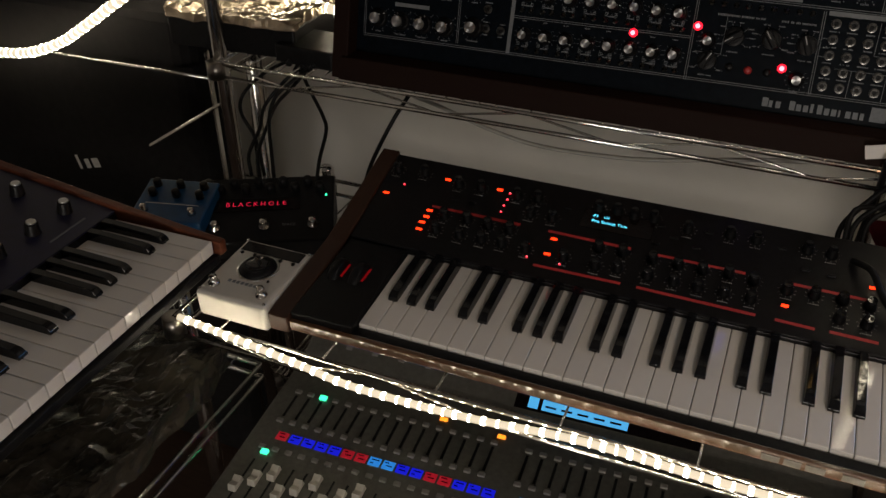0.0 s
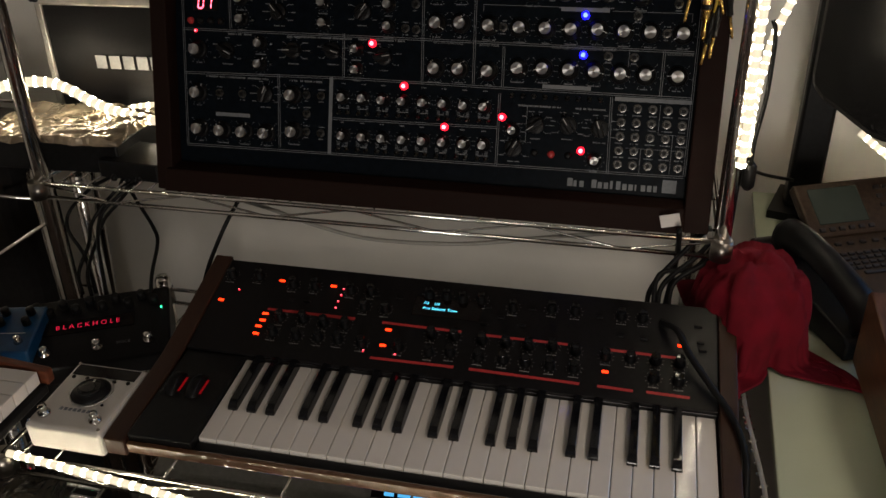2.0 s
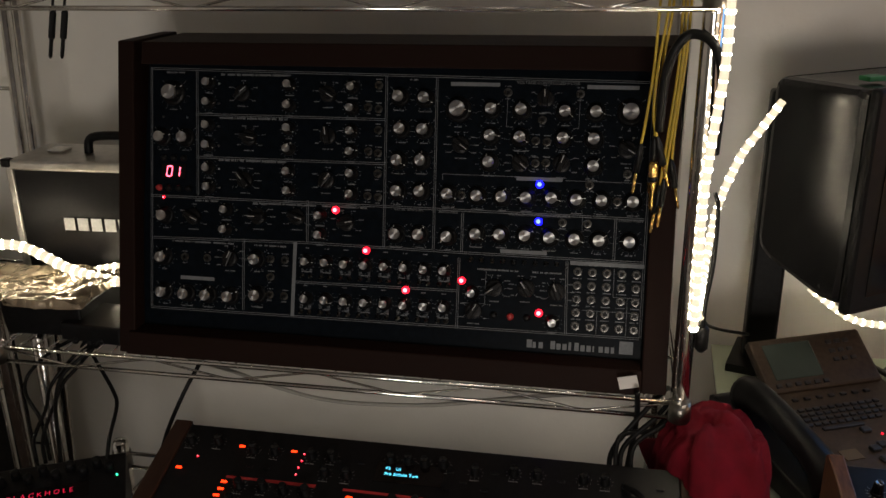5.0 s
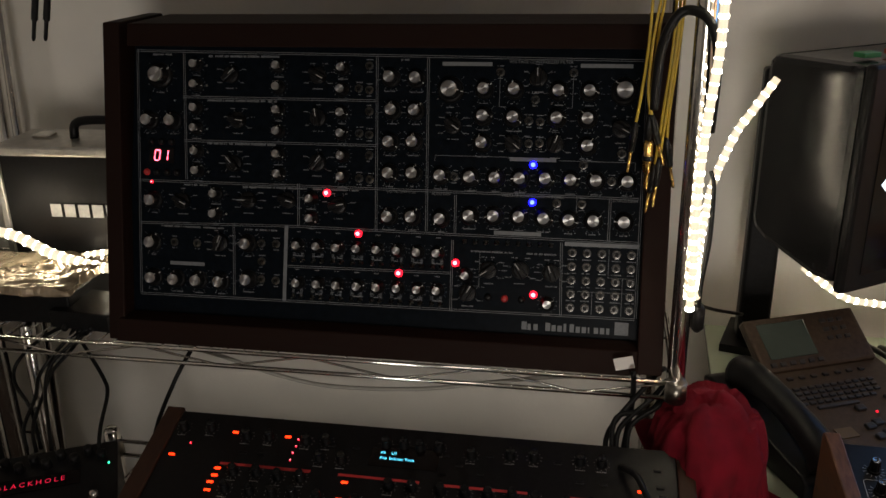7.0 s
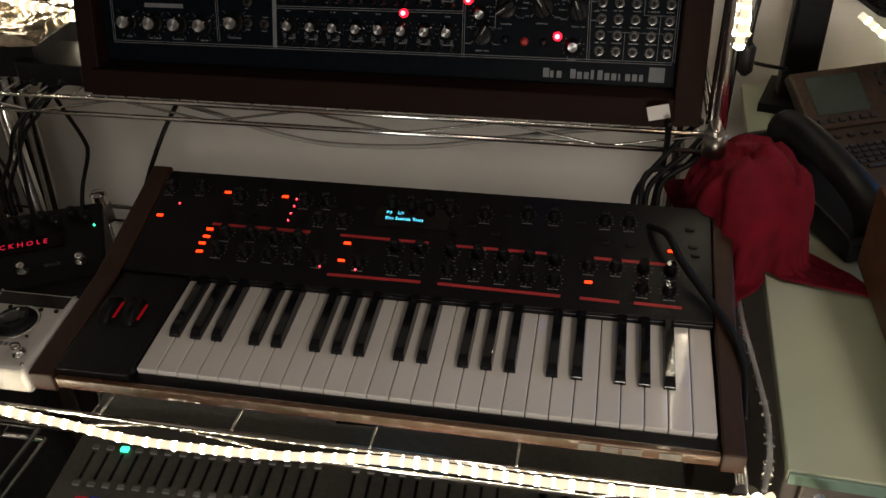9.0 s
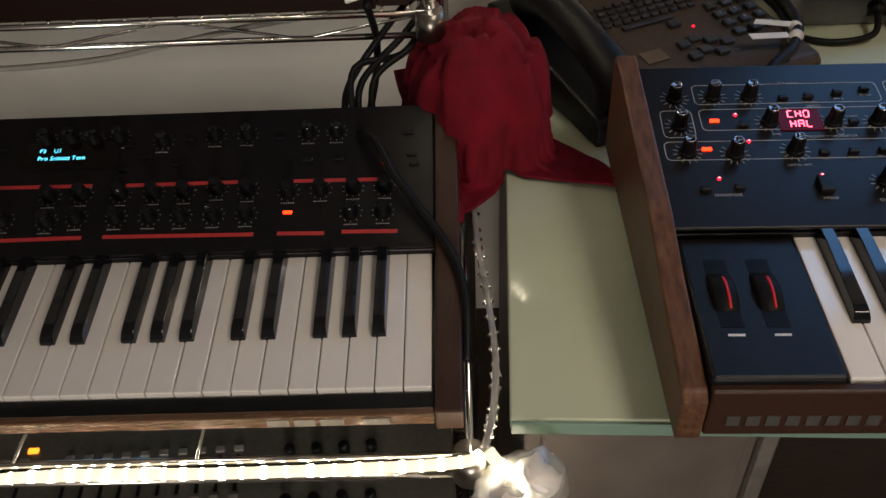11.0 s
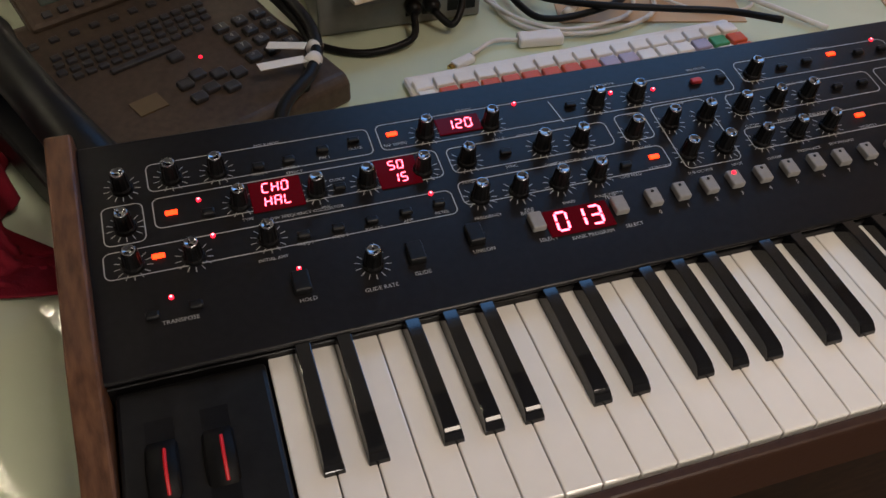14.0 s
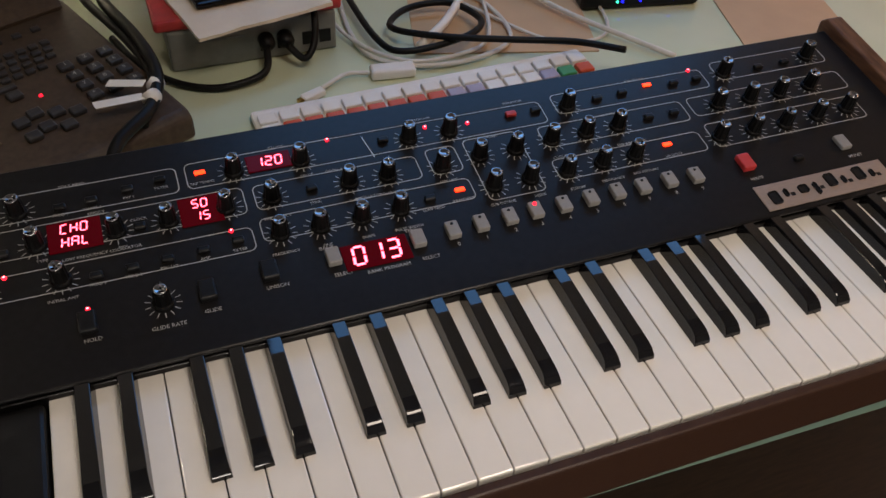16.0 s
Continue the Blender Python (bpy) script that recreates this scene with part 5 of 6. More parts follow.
def crumpled(sx, sy, sz, seed, amount, cuts=26):
    b = bmesh.new()
    bmesh.ops.create_cube(b, size=1.0)
    bmesh.ops.subdivide_edges(b, edges=b.edges[:], cuts=cuts, use_grid_fill=True)
    for v in b.verts:
        p = Vector((v.co.x * sx, v.co.y * sy, v.co.z * sz))
        q = p * 22 + Vector((seed, seed * 2, 0))
        d = noise.noise_vector(q) * amount + noise.noise_vector(q * 3.1) * amount * 0.45
        if v.co.z < -0.49:
            d.z = 0
        v.co = p + d
    return b


pc = empty("wrapped_parcel", pose(-0.435, 0.47, 0.998, 0, 0, 3), "dark parcel wrapped in creased shiny plastic film", "parcel")
part("carton", box(-0.118, -0.072, 0, 0.118, 0.072, 0.049, 0.003), BLACKP, pc, "black carton")
part("film", crumpled(0.242, 0.150, 0.012, 3, 0.0085, 34), FOILS, pc, "creased shiny film over the top", T((0, 0, 0.0565)))
thing("small_black_box", box(-0.055, -0.045, 0, 0.055, 0.045, 0.03, 0.004), BLACKP, pose(-0.285, 0.43, 0.998, 0, 0, -4), "small black box with cables plugged in its front", "box")
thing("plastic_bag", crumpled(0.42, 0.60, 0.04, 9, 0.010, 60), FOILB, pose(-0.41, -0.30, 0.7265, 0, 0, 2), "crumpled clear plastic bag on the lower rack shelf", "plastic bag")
thing("standby_lamp", lathe([(0.004, 0), (0.003, 0.004)], 10), LRED, T((-0.258, 0.034, 0.703)), "small red standby lamp in the dark", "lamp")
soft = empty("black_equipment_case", pose(-0.53, 0.40, 0.0), "tall black nylon equipment case with pale printed bars", "equipment case")
part("case_body", box(-0.62, 0.0, 0.0, 0.0, 0.13, 1.06, 0.03, 3), FELT, soft, smooth=False)
for i, (w_, h_) in enumerate(((0.007, 0.030), (0.012, 0.020), (0.018, 0.020))):
    part("plain_mark", box(0, -0.0008, 0, w_, 0, h_, 0.0003, 1), INK, soft, "pale plain bar", T((-0.31 + i * 0.019, -0.0004, 0.70 + i * 0.005)) @ pose(0, 0, 0, 0, -14, 0))

# ---------------- red cloth ----------------


def cloth_shape(n=72, steps=260):
    """A loose square of cotton let fall over a lump, with slack for folds."""
    rng = np.random.default_rng(5)
    u, v = np.meshgrid(np.linspace(0, 1, n), np.linspace(0, 1, n))
    fl, fr, bl, br = (np.array(c) for c in ((-0.045, -0.178), (0.168, -0.125), (-0.098, 0.088), (0.070, 0.138)))
    flat = fl * ((1 - u) * (1 - v))[..., None] + fr * (u * (1 - v))[..., None] + bl * ((1 - u) * v)[..., None] + br * (u * v)[..., None]
    flat[..., 1] += 0.055 * np.sin(np.pi * u) * (1 - v) ** 2
    flat[..., 0] -= 0.030 * np.sin(np.pi * v) * u ** 2
    p = np.dstack([flat, 0.082 + 0.0 * u])
    links = []
    for du, dv, stiff in ((1, 0, 1.0), (0, 1, 1.0), (1, 1, 0.6), (1, -1, 0.6), (3, 0, 0.12), (0, 3, 0.12)):
        a0 = (slice(max(0, -dv), n - max(0, dv)), slice(0, n - du))
        b0 = (slice(max(0, dv), n - max(0, -dv)), slice(du, n))
        slack = 1.34 if du < 3 and dv < 3 else 1.26
        links.append((a0, b0, np.linalg.norm(p[b0] - p[a0], axis=2) * slack, stiff))
    wave = sum(np.sin(6.3 * (ax * u + ay * v) + ph) for ax, ay, ph in rng.uniform((-4, -4, 0), (4, 4, 6), (9, 3)))
    p[..., 2] += 0.0065 * wave
    old = p.copy()
    lump = np.array((0.071, 0.090, 0.062))
    for k in range(steps):
        new_p = p + (p - old) * 0.90
        new_p[..., 2] -= 0.00022
        old, p = p, new_p
        for sweep_ in range(5):
            for a0, b0, rest, stiff in links:
                d = p[b0] - p[a0]
                l = np.linalg.norm(d, axis=2)
                c = (d * ((l - rest) / np.maximum(l, 1e-6) * 0.5 * stiff * 0.55)[..., None])
                p[a0] += c
                p[b0] -= c
            q = p / lump
            l = np.linalg.norm(q, axis=2)
            d = q / np.maximum(l, 1e-6)[..., None]
            knoll = 0.93 + 0.11 * np.abs(np.sin(2.6 * d[..., 0] + 1.9 * d[..., 1] + 0.7)) - 0.10 * np.exp(-((1.2 * d[..., 0] - 0.8 * d[..., 1] + 0.25) / 0.16) ** 2) - 0.08 * np.exp(-((0.5 * d[..., 0] + 1.1 * d[..., 1] - 0.35) / 0.13) ** 2)
            l = l / knoll
            p = np.where((l < 1.0)[..., None], d * knoll[..., None] * lump, p)
            p[..., 2] = np.maximum(p[..., 2], np.where(p[..., 0] < -0.030, -0.036, -0.0600))
        held = (l < 1.01) | (p[..., 2] < -0.0595)
        p[held] = np.where(k < 70, p[held], 0.25 * p[held] + 0.75 * old[held])
        old[held] = p[held]
    d = p / lump
    d /= np.maximum(np.linalg.norm(d, axis=2), 1e-6)[..., None]
    high = np.clip((p[..., 2] + 0.045) / 0.05, 0, 1)
    for ax, ay, off, deep, wide, bend, near in ((0.90, -0.40, 0.05, 0.010, 0.34, 0.20, (0.0, -0.5, 0.85)), (0.30, 0.95, -0.28, 0.008, 0.30, 0.30, (-0.3, 0.3, 0.9)), (0.75, 0.66, 0.30, 0.008, 0.30, -0.25, (0.6, 0.4, 0.7)), (-0.95, -0.30, 0.42, 0.008, 0.26, 0.22, (-0.8, -0.2, 0.5)), (-0.20, -0.98, 0.46, 0.009, 0.26, 0.30, (0.0, -0.8, 0.5)), (0.98, 0.20, 0.55, 0.006, 0.22, -0.3, (0.9, -0.1, 0.4)), (-0.6, 0.8, 0.35, 0.007, 0.24, 0.2, (-0.5, 0.7, 0.5))):
        c = ax * d[..., 0] + ay * d[..., 1] - off + bend * np.sin(2.3 * (ay * d[..., 0] - ax * d[..., 1]) + 4 * off)
        reach = np.clip(1.7 * (d @ np.array(near)) - 0.45, 0, 1) * high
        p = p + d * (reach * deep * np.where(c > 0, np.exp(-np.maximum(c, 0) / wide), -0.8 * np.exp(np.minimum(c, 0) / 0.10)))[..., None]
    b = bmesh.new()
    vs = [[b.verts.new(p[i, j]) for j in range(n)] for i in range(n)]
    for i in range(n - 1):
        for j in range(n - 1):
            b.faces.new((vs[i][j], vs[i][j + 1], vs[i + 1][j + 1], vs[i + 1][j]))
    return b


thing("red_cloth", cloth_shape(), CLOTH, T((0.662, 0.352, 0.911)), "crumpled dark red cotton cloth beside the keyboard", "cloth", smooth=True)
hem = bpy.data.objects["red_cloth"].modifiers.new("thickness", "SOLIDIFY")
hem.thickness, hem.offset = 0.0022, 1.0

# ---------------- desk telephone ----------------
ph = empty("desk_telephone", pose(0.786, 0.323, 0.8475, 0, 0, 24), "graphite desk telephone with keyboard, screen and receiver", "telephone")
part("base", side_prism([(0.0, 0.0), (0.0, 0.024), (0.008, 0.032), (0.25, 0.054), (0.262, 0.050), (0.262, 0.0)], 0.0, 0.30, 0.004), PHONEB, ph, "graphite plastic base")
part("cradle", side_prism([(-0.003, 0.0), (-0.003, 0.026), (0.006, 0.0345), (0.25, 0.0565), (0.265, 0.052), (0.265, 0.0)], -0.003, 0.066, 0.004), BLACKP, ph, "black receiver cradle")
MPH = T((0, 0.008, 0.0322)) @ pose(0, 0, 0, 5.2)
pk = mesh_of(box(-0.0048, -0.0034, 0, 0.0048, 0.0034, 0.004, 0.001, 2), "key", PHONEK)
for r in range(4):
    for c in range(13):
        if r == 0 and c in (0, 12):
            continue
        part("letter_key", pk, None, ph, m=MPH @ T((0.075 + c * 0.0132 + r * 0.003, 0.142 + r * 0.0122, 0)))
for c in range(9):
    part("function_row_key", pk, None, ph, m=MPH @ T((0.075 + c * 0.0215, 0.206, 0)))
part("space_key", box(-0.035, -0.0034, 0, 0.035, 0.0034, 0.004, 0.001), PHONEK, ph, m=MPH @ T((0.15, 0.1295, 0)))
dk = mesh_of(box(-0.0075, -0.006, 0, 0.0075, 0.006, 0.006, 0.0018, 2), "digit_key", PHONEK)
for i, ch in enumerate("123456789*0#"):
    k = part("digit_key", dk, None, ph, m=MPH @ T((0.238 + (i % 3) * 0.0225, 0.128 - (i // 3) * 0.0195, 0)))
    words("digit", ch, 0.0075, INKP, k, T((0, 0, 0.0063)))
for x, y in ((0.166, 0.098), (0.168, 0.062), (0.185, 0.052), (0.202, 0.042), (0.168, 0.038), (0.185, 0.028), (0.151, 0.056), (0.151, 0.032)):
    part("function_key", dk, None, ph, m=MPH @ T((x + 0.010, y + 0.016, 0)))
part("message_led", lathe([(0.002, 0), (0.0014, 0.0015)], 8), LRED, ph, m=MPH @ T((0.197, 0.103, 0)))
part("name_window", box(0.105, 0.058, 0, 0.134, 0.080, 0.0012), BRASSY, ph, "small brass-coloured card window", MPH)
MSP = T((0, 0.238, 0.056)) @ pose(0, 0, 0, 36)
sp = part("screen_panel", box(0.085, -0.005, -0.012, 0.292, 0.092, 0.006, 0.005), PHONEB, ph, "tilted screen housing", MSP)
part("lcd", box(0.105, 0.016, 0.006, 0.192, 0.080, 0.0075, 0.001, 1), LCDM, sp, "grey-green screen")
for i in range(6):
    part("soft_key", pk, None, sp, m=T((0.105 + i * 0.017, 0.006, 0.006)))
for i in range(9):
    part("menu_key", pk, None, sp, m=T((0.225 + (i % 3) * 0.016, 0.04 + (i // 3) * 0.016, 0.006)))
part("receiver", sweep([(0.034, 0.0, 0.048), (0.030, 0.03, 0.070), (0.028, 0.10, 0.086), (0.030, 0.17, 0.088), (0.034, 0.215, 0.074)], lambda t: 0.0205 + 0.009 * abs(2 * t - 1) ** 2, 18), BLACKP, ph, "glossy black receiver", smooth=True)
tag = empty("cable_tags", Matrix(), "black cable wrapped with white paper tags", "cable")
part("cable", sweep([(1.005, 0.78, 0.86), (1.00, 0.66, 0.90), (1.025, 0.56, 0.905), (1.035, 0.49, 0.902), (1.02, 0.44, 0.896), (0.985, 0.40, 0.892), (0.97, 0.37, 0.88)], 0.0065, 10), CABLEB, tag, smooth=True)
part("cable", sweep([(0.975, 0.80, 0.86), (0.98, 0.68, 0.895), (1.015, 0.57, 0.898), (1.03, 0.50, 0.892), (1.01, 0.43, 0.884)], 0.005, 10), CABLEB, tag, smooth=True)
for x, y, a in ((1.031, 0.474, 20), (1.024, 0.452, 35)):
    part("tag_band", lathe([(0.0082, -0.006), (0.0082, 0.006)], 14), WHITEP, tag, "white paper band", T((x, y, 0.899)) @ pose(0, 0, 0, 78, 0, -a), smooth=True)
part("tag_flag", box(-0.02, -0.0055, 0, 0.02, 0.0055, 0.0008), WHITEP, tag, "white paper flag", pose(1.003, 0.474, 0.906, 4, -8, -30))
part("tag_flag", box(-0.024, -0.0055, 0, 0.024, 0.0055, 0.0008), WHITEP, tag, "white paper flag", pose(0.993, 0.448, 0.904, 4, 6, 12))

# ---------------- monitors ----------------
mon = empty("monitor", pose(0.847, 0.556, 0, 0, 0, 35), "black flat monitor on a black stand", "monitor")
hb = side_prism([(0.0, 1.068), (0.0, 1.386), (0.02, 1.391), (0.160, 1.388), (0.172, 1.384), (0.178, 1.372), (0.178, 1.125), (0.172, 1.108), (0.150, 1.094), (0.04, 1.066)], -0.002, 0.42, 0.012)
part("housing", hb, SHELLB, mon, "glossy black bulged housing", smooth=False)
part("bezel", box(-0.004, -0.018, 1.058, 0.45, 0.0, 1.394, 0.006), BLACKP, mon)
for ix, iz in ((0.056, 1.222), (0.116, 1.222)):
    part("screen_icon", box(-0.009, -0.0006, -0.009, 0.009, 0, 0.009), LICON, mon, "white lit icon", T((ix, -0.0193, iz)) @ pose(0, 0, 0, 0, 45))
part("picture", box(0.03, -0.0192, 1.085, 0.43, -0.0182, 1.37), SMOKE, mon, "dark glossy screen")
std = empty("monitor_stand", Matrix(), "black monitor stand with a flat foot on the desk", "stand")
part("foot", hull_loop([(0.725, 0.755), (0.93, 0.70), (0.96, 0.85), (0.76, 0.875)], 0.8470, 0.862), BLACKP, std)
part("upright", side_prism([(0.775, 0.862), (0.78, 1.352), (0.81, 1.352), (0.815, 0.862)], 0.757, 0.812, 0.006), BLACKP, std)
part("clamp", box(0.765, 0.755, 1.22, 0.80, 0.79, 1.27, 0.004), BLACKP, std)
wm = empty("wall_monitor", Matrix(), "wide wall-mounted monitor with a blue picture", "monitor")
part("housing", box(1.135, 0.83, 1.30, 2.165, 0.895, 1.835, 0.006), BLACKP, wm)
part("picture", box(1.15, 0.826, 1.315, 2.15, 0.8295, 1.82), SCREENB, wm, "glowing blue picture")
for i, (m_, c_) in enumerate(((GREENK, 0.0), (ORANGEK, 0.05), (PAPER, 0.09))):
    thing("sticky_note", box(0, 0, 0, 0.030, 0.022, 0.007, 0.001), m_, pose(0.855 + c_, 0.60 + 0.7 * c_, 1.3945, 0, 0, 30), "small coloured note pad on the monitor", "note pad")

# ---------------- things behind the synthesizer on the desk ----------------
ck = empty("colour_keyboard", pose(1.125, 0.415, 0.8475, 2, 0, 1.2), "white computer keyboard with coloured key caps", "keyboard")
part("tray", box(-0.006, -0.10, 0, 0.395, 0.044, 0.009, 0.004), WHITEP, ck, "white keyboard tray")
caps = {n: mesh_of(box(-0.0098, -0.0082, 0, 0.0098, 0.0082, 0.006, 0.0015, 2), "key_cap", m_) for n, m_ in (("w", WHITEP), ("o", ORANGEK), ("l", LILACK), ("g", GREENK))}
for r, row in enumerate(("woooooooowlwwwwwo", "woooooooollwwwlgo", "wwwwwwwwwwwwwwwww")):
    for c, ch in enumerate(row):
        part("key_cap", caps[ch], None, ck, m=T((0.008 + c * 0.0232, -0.012 + (r - 1) * 0.0198 + 0.012, 0.009)))
ad = empty("video_adapter", Matrix(), "white video adapter with a short cable", "adapter")
part("adapter_body", box(-0.026, -0.010, 0, 0.026, 0.010, 0.012, 0.003), WHITEP, ad, m=pose(1.292, 0.493, 0.8475, 0, 0, -8))
part("adapter_cable", sweep([(1.267, 0.497, 0.853), (1.24, 0.503, 0.853), (1.215, 0.49, 0.853), (1.205, 0.484, 0.853)], 0.0026, 8), CABLEW, ad, smooth=True)
part("adapter_plug", box(-0.014, -0.006, 0, 0.014, 0.006, 0.008, 0.002), WHITEP, ad, m=pose(1.193, 0.476, 0.8475, 0, 0, 22))
part("plug_tip", box(-0.020, -0.0038, 0.001, -0.014, 0.0038, 0.006, 0.0005, 1), GOLD, ad, m=pose(1.193, 0.476, 0.8475, 0, 0, 22))
nb = empty("network_box", pose(1.056, 0.572, 0.8475, 0, 0, -1), "grey network box with black cables in its front", "network box")
part("case", box(0.0, 0.0, 0.0, 0.192, 0.14, 0.05, 0.003), BOXGREY, nb, "grey metal case")
part("top_cover", box(-0.012, 0.0, 0.0505, 0.2, 0.14, 0.064, 0.004), REDB, nb, "red cover")
for x in (0.108, 0.128, 0.158, 0.178):
    part("socket", box(x - 0.007, -0.0012, 0.012, x + 0.007, 0.0, 0.028), BLACKP, nb)
for x in (0.108, 0.130):
    part("plug", lathe([(0.0095, 0), (0.0095, 0.012), (0.005, 0.018)], 12), CABLEB, nb, m=T((x, 0, 0.026)) @ pose(0, 0, 0, 90), smooth=True)
part("caption", box(0.03, -0.001, 0.033, 0.085, -0.0003, 0.036), INKDIM, nb)
thing("napkin", crumpled(0.16, 0.13, 0.004, 5, 0.002, 12), PAPER, pose(1.15, 0.60, 0.9145, 0, 0, 12), "cream paper napkin hanging over the box", "napkin")
thing("dark_tablet", box(-0.085, -0.055, 0, 0.085, 0.055, 0.008, 0.003), SMOKE, pose(1.17, 0.64, 0.918, 0, 0, 8), "dark tablet lying on the napkin", "tablet")
thing("network_cable", sweep([(1.162, 0.553, 0.872), (1.15, 0.525, 0.858), (1.10, 0.52, 0.852), (1.055, 0.545, 0.852), (1.02, 0.60, 0.852), (1.0, 0.66, 0.852)], 0.0042, 10), CABLEB, Matrix(), "black network cable looping from the box", "cable", smooth=True)
thing("short_network_cable", sweep([(1.185, 0.553, 0.872), (1.20, 0.535, 0.862), (1.215, 0.545, 0.875), (1.222, 0.566, 0.90), (1.225, 0.60, 0.92)], 0.0042, 10), CABLEB, Matrix(), "short black cable curling up over the box", "cable", smooth=True)
for i, (x, y, w, d, a) in enumerate(((1.477, 0.622, 0.226, 0.26, -15.6), (1.847, 0.542, 0.155, 0.30, -15))):
    thing("paper_sheet", box(-w / 2, -d / 2, 0, w / 2, d / 2, 0.0016), PAPER_LIT, pose(x, y, 0.8468, 0, 0, a), "paper sheet on the glass desk, orange lamplight in its colour", "paper")
rt = empty("black_router", pose(1.672, 0.592, 0.8475, 0, 0, -10), "black router box with blue status lights", "router")
part("case", box(-0.09, -0.05, 0, 0.075, 0.06, 0.03, 0.006), BLACKP, rt)
for x, mm in ((-0.035, LBLU), (-0.01, LBLU), (0.035, LBLU), (-0.042, LGRN)):
    part("status_led", lathe([(0.0018, 0), (0.001, 0.002)], 8), mm, rt, m=T((x, -0.0505, 0.012)) @ pose(0, 0, 0, 90))


def cable(points, r, material, label, group="loose cables"):
    return thing("cable", sweep(points, r, 8), material, Matrix(), label, "cable", group, smooth=True)


cable([(1.29, 0.72, 0.852), (1.272, 0.60, 0.852), (1.28, 0.53, 0.852), (1.33, 0.493, 0.853), (1.40, 0.49, 0.853), (1.455, 0.52, 0.853), (1.46, 0.60, 0.853), (1.42, 0.70, 0.853)], 0.003, CABLEW, "white cable coiled loosely on the desk")
cable([(1.25, 0.72, 0.857), (1.262, 0.58, 0.857), (1.31, 0.505, 0.857), (1.38, 0.498, 0.857), (1.43, 0.53, 0.857), (1.47, 0.66, 0.857)], 0.0026, CABLEW, "white cable coiled loosely on the desk")
cable([(1.36, 0.75, 0.853), (1.44, 0.60, 0.853), (1.50, 0.50, 0.853), (1.57, 0.49, 0.853), (1.60, 0.56, 0.853), (1.585, 0.66, 0.853)], 0.0022, CABLEW, "thin white cable lying on the desk")
cable([(1.50, 0.66, 0.86), (1.545, 0.55, 0.858), (1.60, 0.46, 0.856), (1.63, 0.42, 0.853)], 0.0035, CABLEW, "straight white cable lead on the desk")
cable([(1.335, 0.52, 0.862), (1.38, 0.555, 0.866), (1.42, 0.60, 0.868)], 0.0055, WHITEP, "thick white plug lead among the cables")
cable([(1.29, 0.70, 0.861), (1.292, 0.56, 0.861), (1.315, 0.515, 0.862), (1.39, 0.515, 0.868), (1.425, 0.545, 0.868), (1.405, 0.60, 0.866), (1.35, 0.605, 0.864), (1.315, 0.565, 0.866), (1.36, 0.515, 0.874), (1.44, 0.475, 0.878), (1.50, 0.445, 0.882), (1.54, 0.40, 0.89)], 0.0042, CABLEB, "black cable looped over the white ones")
cable([(0.655, 0.60, 1.06), (0.668, 0.65, 0.99), (0.70, 0.72, 0.945), (0.76, 0.76, 0.92)], 0.003, CABLEB, "black power lead of the rope light")
cable([(0.632, 0.365, 1.29), (0.637, 0.362, 1.27), (0.638, 0.362, 1.20), (0.633, 0.364, 1.14), (0.634, 0.372, 1.10)], 0.003, CABLEB, "black lead hanging beside the rope light")
thing("inline_plug", lathe([(0.004, -0.02), (0.009, -0.014), (0.009, 0.014), (0.004, 0.02)], 14), CABLEB, T((0.634, 0.375, 1.085)), "black inline plug hanging beside the post", "plug", smooth=True)
for k, (a, b) in enumerate((((0.522, 0.30, 0.900), (0.595, 0.40, 0.990)), ((0.536, 0.30, 0.898), (0.604, 0.40, 0.975)), ((0.550, 0.30, 0.896), (0.612, 0.405, 0.965)), ((0.530, 0.30, 0.902), (0.606, 0.41, 0.955)))):
    cable([a, (a[0] + 0.004, a[1] + 0.03, a[2] + 0.03 + 0.006 * k), ((a[0] + b[0]) / 2 + 0.012, a[1] + 0.06, b[2] - 0.008), b, (b[0] + 0.01, b[1] + 0.06, b[2] - 0.03)], 0.0036, CABLEB, "black audio cable rising from the keyboard's back")
cable([(0.553, 0.33, 1.02), (0.556, 0.36, 0.97), (0.553, 0.36, 0.93), (0.545, 0.32, 0.90)], 0.004, CABLEB, "black cable hanging down to the keyboard")
cable([(0.541, 0.266, 0.915), (0.560, 0.235, 0.925), (0.575, 0.205, 0.912), (0.602, 0.170, 0.893), (0.628, 0.13, 0.878), (0.640, 0.08, 0.868), (0.640, 0.03, 0.845)], 0.0042, CABLEB, "black cable lying over the keyboard's corner")
cable([(-0.158, 0.40, 0.984), (-0.06, 0.39, 0.968), (0.023, 0.385, 0.947), (0.112, 0.385, 0.933), (0.245, 0.385, 0.939), (0.355, 0.385, 0.959), (0.437, 0.385, 0.974), (0.55, 0.392, 0.984)], 0.0032, CABLEG, "grey cord sagging under the upper shelf")
cable([(-0.115, 0.41, 0.972), (-0.135, 0.38, 0.93), (-0.165, 0.36, 0.86), (-0.18, 0.35, 0.80)], 0.0034, CABLEB, "straight black cord hanging behind the keyboard")
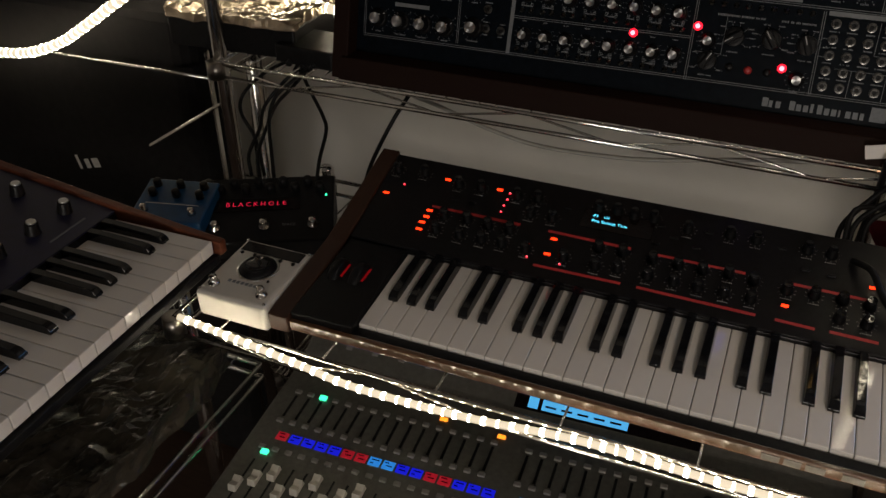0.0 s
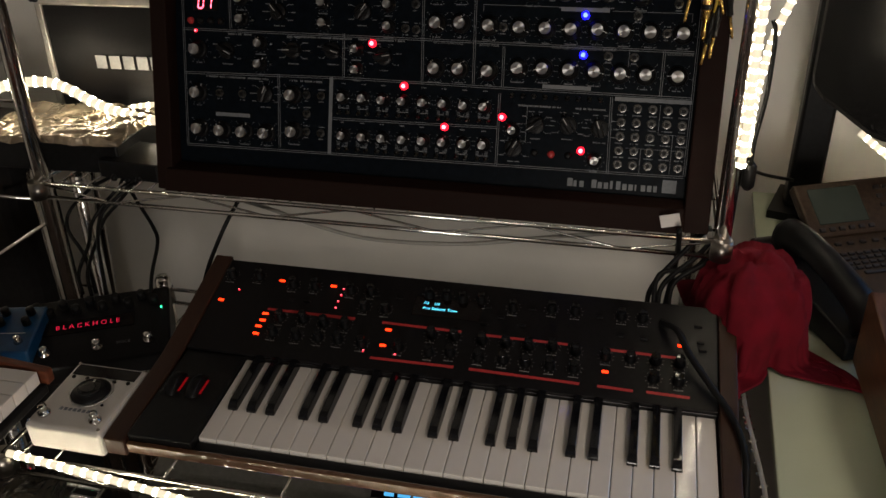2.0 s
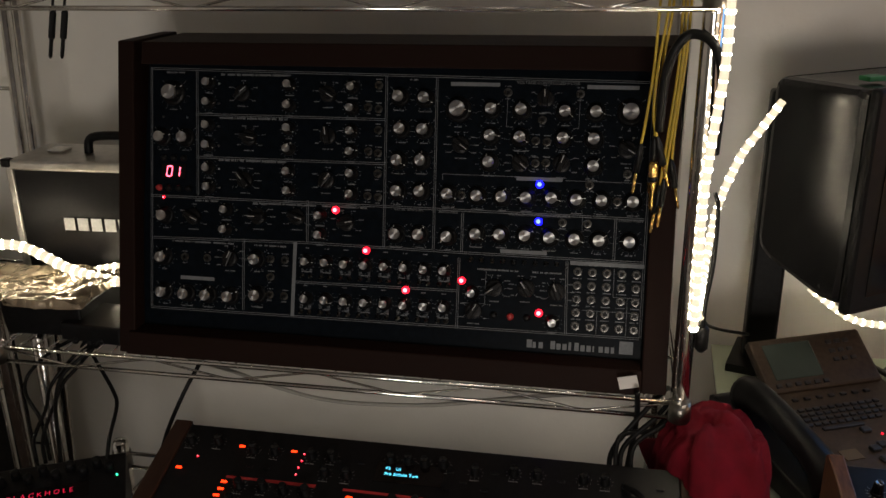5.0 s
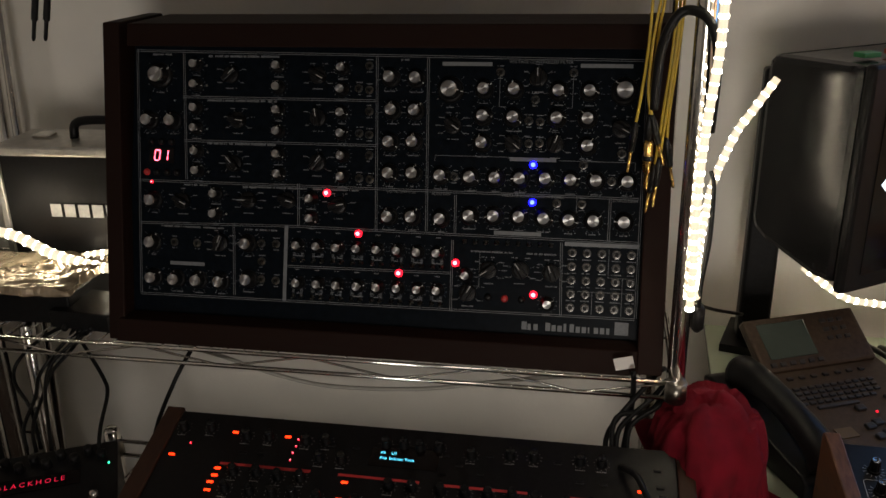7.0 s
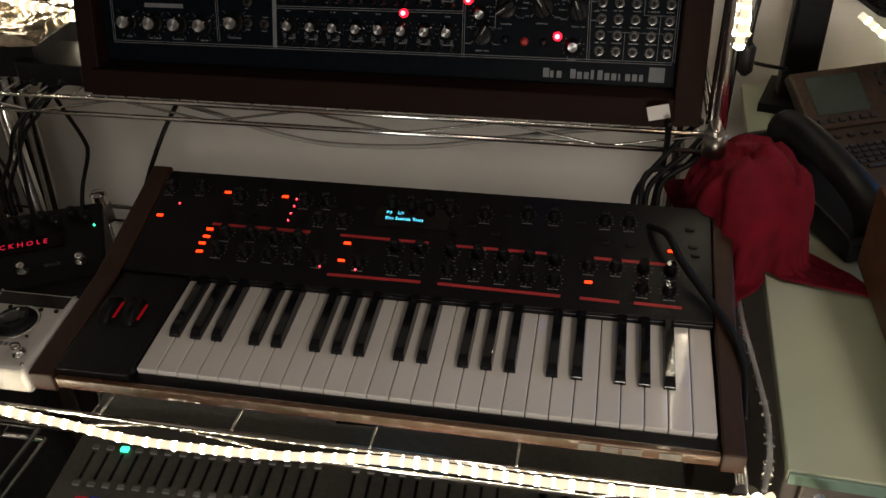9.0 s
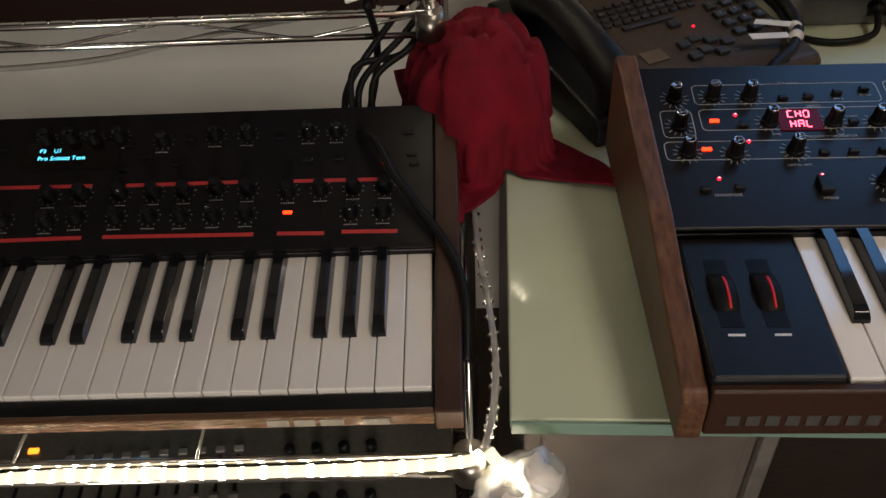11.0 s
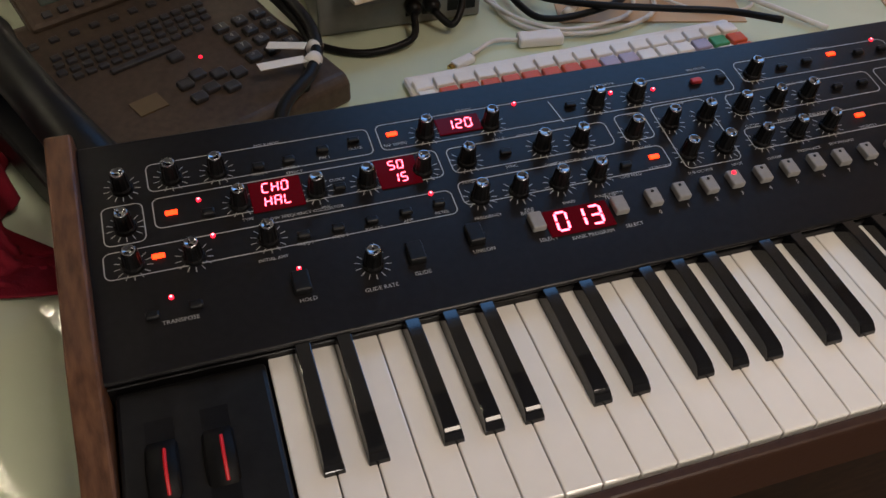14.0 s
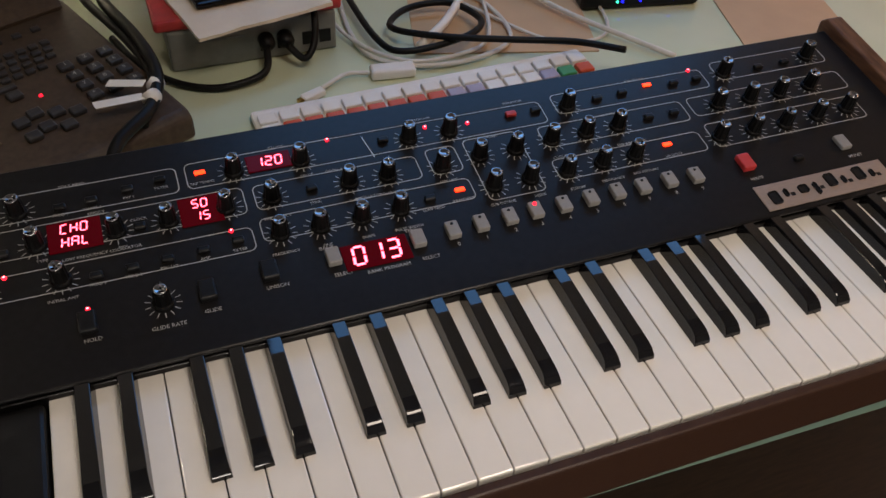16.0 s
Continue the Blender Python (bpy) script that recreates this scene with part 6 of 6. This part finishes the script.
LEADS = [[(-0.315, 0.392, 1.004), (-0.358, 0.38, 0.981), (-0.399, 0.37, 0.942), (-0.395, 0.35, 0.917), (-0.344, 0.31, 0.897), (-0.296, 0.255, 0.868)],
         [(-0.291, 0.392, 1.0), (-0.323, 0.375, 0.971), (-0.347, 0.35, 0.936), (-0.34, 0.32, 0.912), (-0.338, 0.28, 0.884), (-0.316, 0.25, 0.866)],
         [(-0.279, 0.392, 0.999), (-0.31, 0.375, 0.962), (-0.324, 0.35, 0.943), (-0.325, 0.32, 0.919), (-0.314, 0.27, 0.893), (-0.297, 0.245, 0.868)],
         [(-0.303, 0.392, 0.995), (-0.276, 0.378, 0.963), (-0.242, 0.355, 0.933), (-0.227, 0.335, 0.919), (-0.21, 0.28, 0.897), (-0.201, 0.25, 0.868)],
         [(-0.27, 0.392, 1.007), (-0.3, 0.37, 0.98), (-0.322, 0.345, 0.956), (-0.321, 0.32, 0.924), (-0.295, 0.28, 0.899), (-0.275, 0.25, 0.868)]]
for line in LEADS:
    cable(line, 0.0030, CABLEB, "black patch cable hanging to the effects units")
    thing("patch_plug", lathe([(0.0030, -0.012), (0.0052, -0.010), (0.0052, 0.014), (0.0034, 0.020)], 12), BLACKP, T(line[0]) @ pose(0, 0, 0, -60), "black plug in the front of a small box", "plug", "patch plugs", smooth=True)
yl = empty("patch_cables", Matrix(), "bundle of yellow patch cables with gold plugs", "patch cables")
HANG = [([(0.553, 0.40, 1.66), (0.551, 0.40, 1.52), (0.549, 0.40, 1.437), (0.543, 0.398, 1.372), (0.538, 0.396, 1.335)], (0.5385, 0.3, 1.335), 6),
        ([(0.570, 0.402, 1.66), (0.567, 0.402, 1.518), (0.560, 0.402, 1.451), (0.556, 0.40, 1.38), (0.5555, 0.396, 1.345)], (0.5555, 0.3, 1.345), 2),
        ([(0.566, 0.398, 1.66), (0.562, 0.398, 1.518), (0.554, 0.398, 1.444), (0.552, 0.396, 1.38), (0.560, 0.394, 1.345)], (0.5605, 0.3, 1.345), -16),
        ([(0.590, 0.404, 1.66), (0.588, 0.404, 1.505), (0.587, 0.404, 1.451), (0.580, 0.402, 1.36), (0.579, 0.40, 1.315)], (0.579, 0.3, 1.315), -12),
        ([(0.585, 0.40, 1.66), (0.583, 0.40, 1.505), (0.583, 0.40, 1.451), (0.576, 0.40, 1.353), (0.571, 0.398, 1.29)], (0.571, 0.3, 1.29), 4),
        ([(0.581, 0.406, 1.66), (0.579, 0.406, 1.505), (0.579, 0.406, 1.44), (0.572, 0.404, 1.35), (0.566, 0.40, 1.28)], (0.566, 0.3, 1.28), 8)]
for k, (line, tip, lean) in enumerate(HANG):
    part("patch_cable", sweep(line, 0.0019, 8), CABLEY, yl, smooth=True)
    mp_ = T(line[-1]) @ pose(0, 0, 0, 0, lean)
    part("plug_sleeve", lathe([(0.0042, -0.030), (0.0046, -0.004), (0.0028, 0.006), (0.0022, 0.008)], 12), BLACKP, yl, "black plug sleeve", mp_, smooth=True)
    part("plug_tip", lathe([(0.0010, -0.060), (0.0022, -0.057), (0.0016, -0.054), (0.0022, -0.051), (0.0022, -0.030)], 10), GOLD, yl, "gold plug tip", mp_, smooth=True)
big = part("adapter_plug", lathe([(0.0018, -0.046), (0.0034, -0.040), (0.0034, -0.022), (0.0062, -0.020), (0.0066, 0.016), (0.0048, 0.020)], 14), GOLD, yl, "large gold adapter plug", T((0.556, 0.394, 1.300)), smooth=True)
part("band", lathe([(0.0069, -0.006), (0.0069, 0.0)], 14), BLACKP, big, smooth=True)
thing("looped_cable", sweep([(0.560, 0.395, 1.36), (0.561, 0.385, 1.415), (0.565, 0.372, 1.448), (0.577, 0.368, 1.475), (0.592, 0.366, 1.483), (0.612, 0.356, 1.474), (0.624, 0.352, 1.445), (0.627, 0.356, 1.40), (0.626, 0.36, 1.34)], 0.0060, 8), CABLEB, Matrix(), "thick black cable looped round the rack post", "cable", smooth=True)
thing("price_tag", box(-0.013, -0.0006, -0.009, 0.013, 0.0006, 0.009), WHITEP, pose(0.541, 0.352, 1.022, 0, -14, 0), "small white label taped to the cabinet", "label")
hp = empty("hanging_plugs", Matrix(), "black jack plugs hanging from above", "plugs")
for x in (-0.352, -0.332):
    part("plug", lathe([(0.0015, -0.03), (0.003, -0.026), (0.003, 0.0), (0.005, 0.002), (0.005, 0.04), (0.0025, 0.05)], 12), BLACKP, hp, m=T((x, 0.50, 1.455)) @ pose(0, 0, 0, 0, 14))
    part("lead", sweep([(x + 0.01, 0.50, 1.50), (x + 0.03, 0.50, 1.60), (x + 0.03, 0.50, 1.752)], 0.0022, 8), CABLEB, hp)
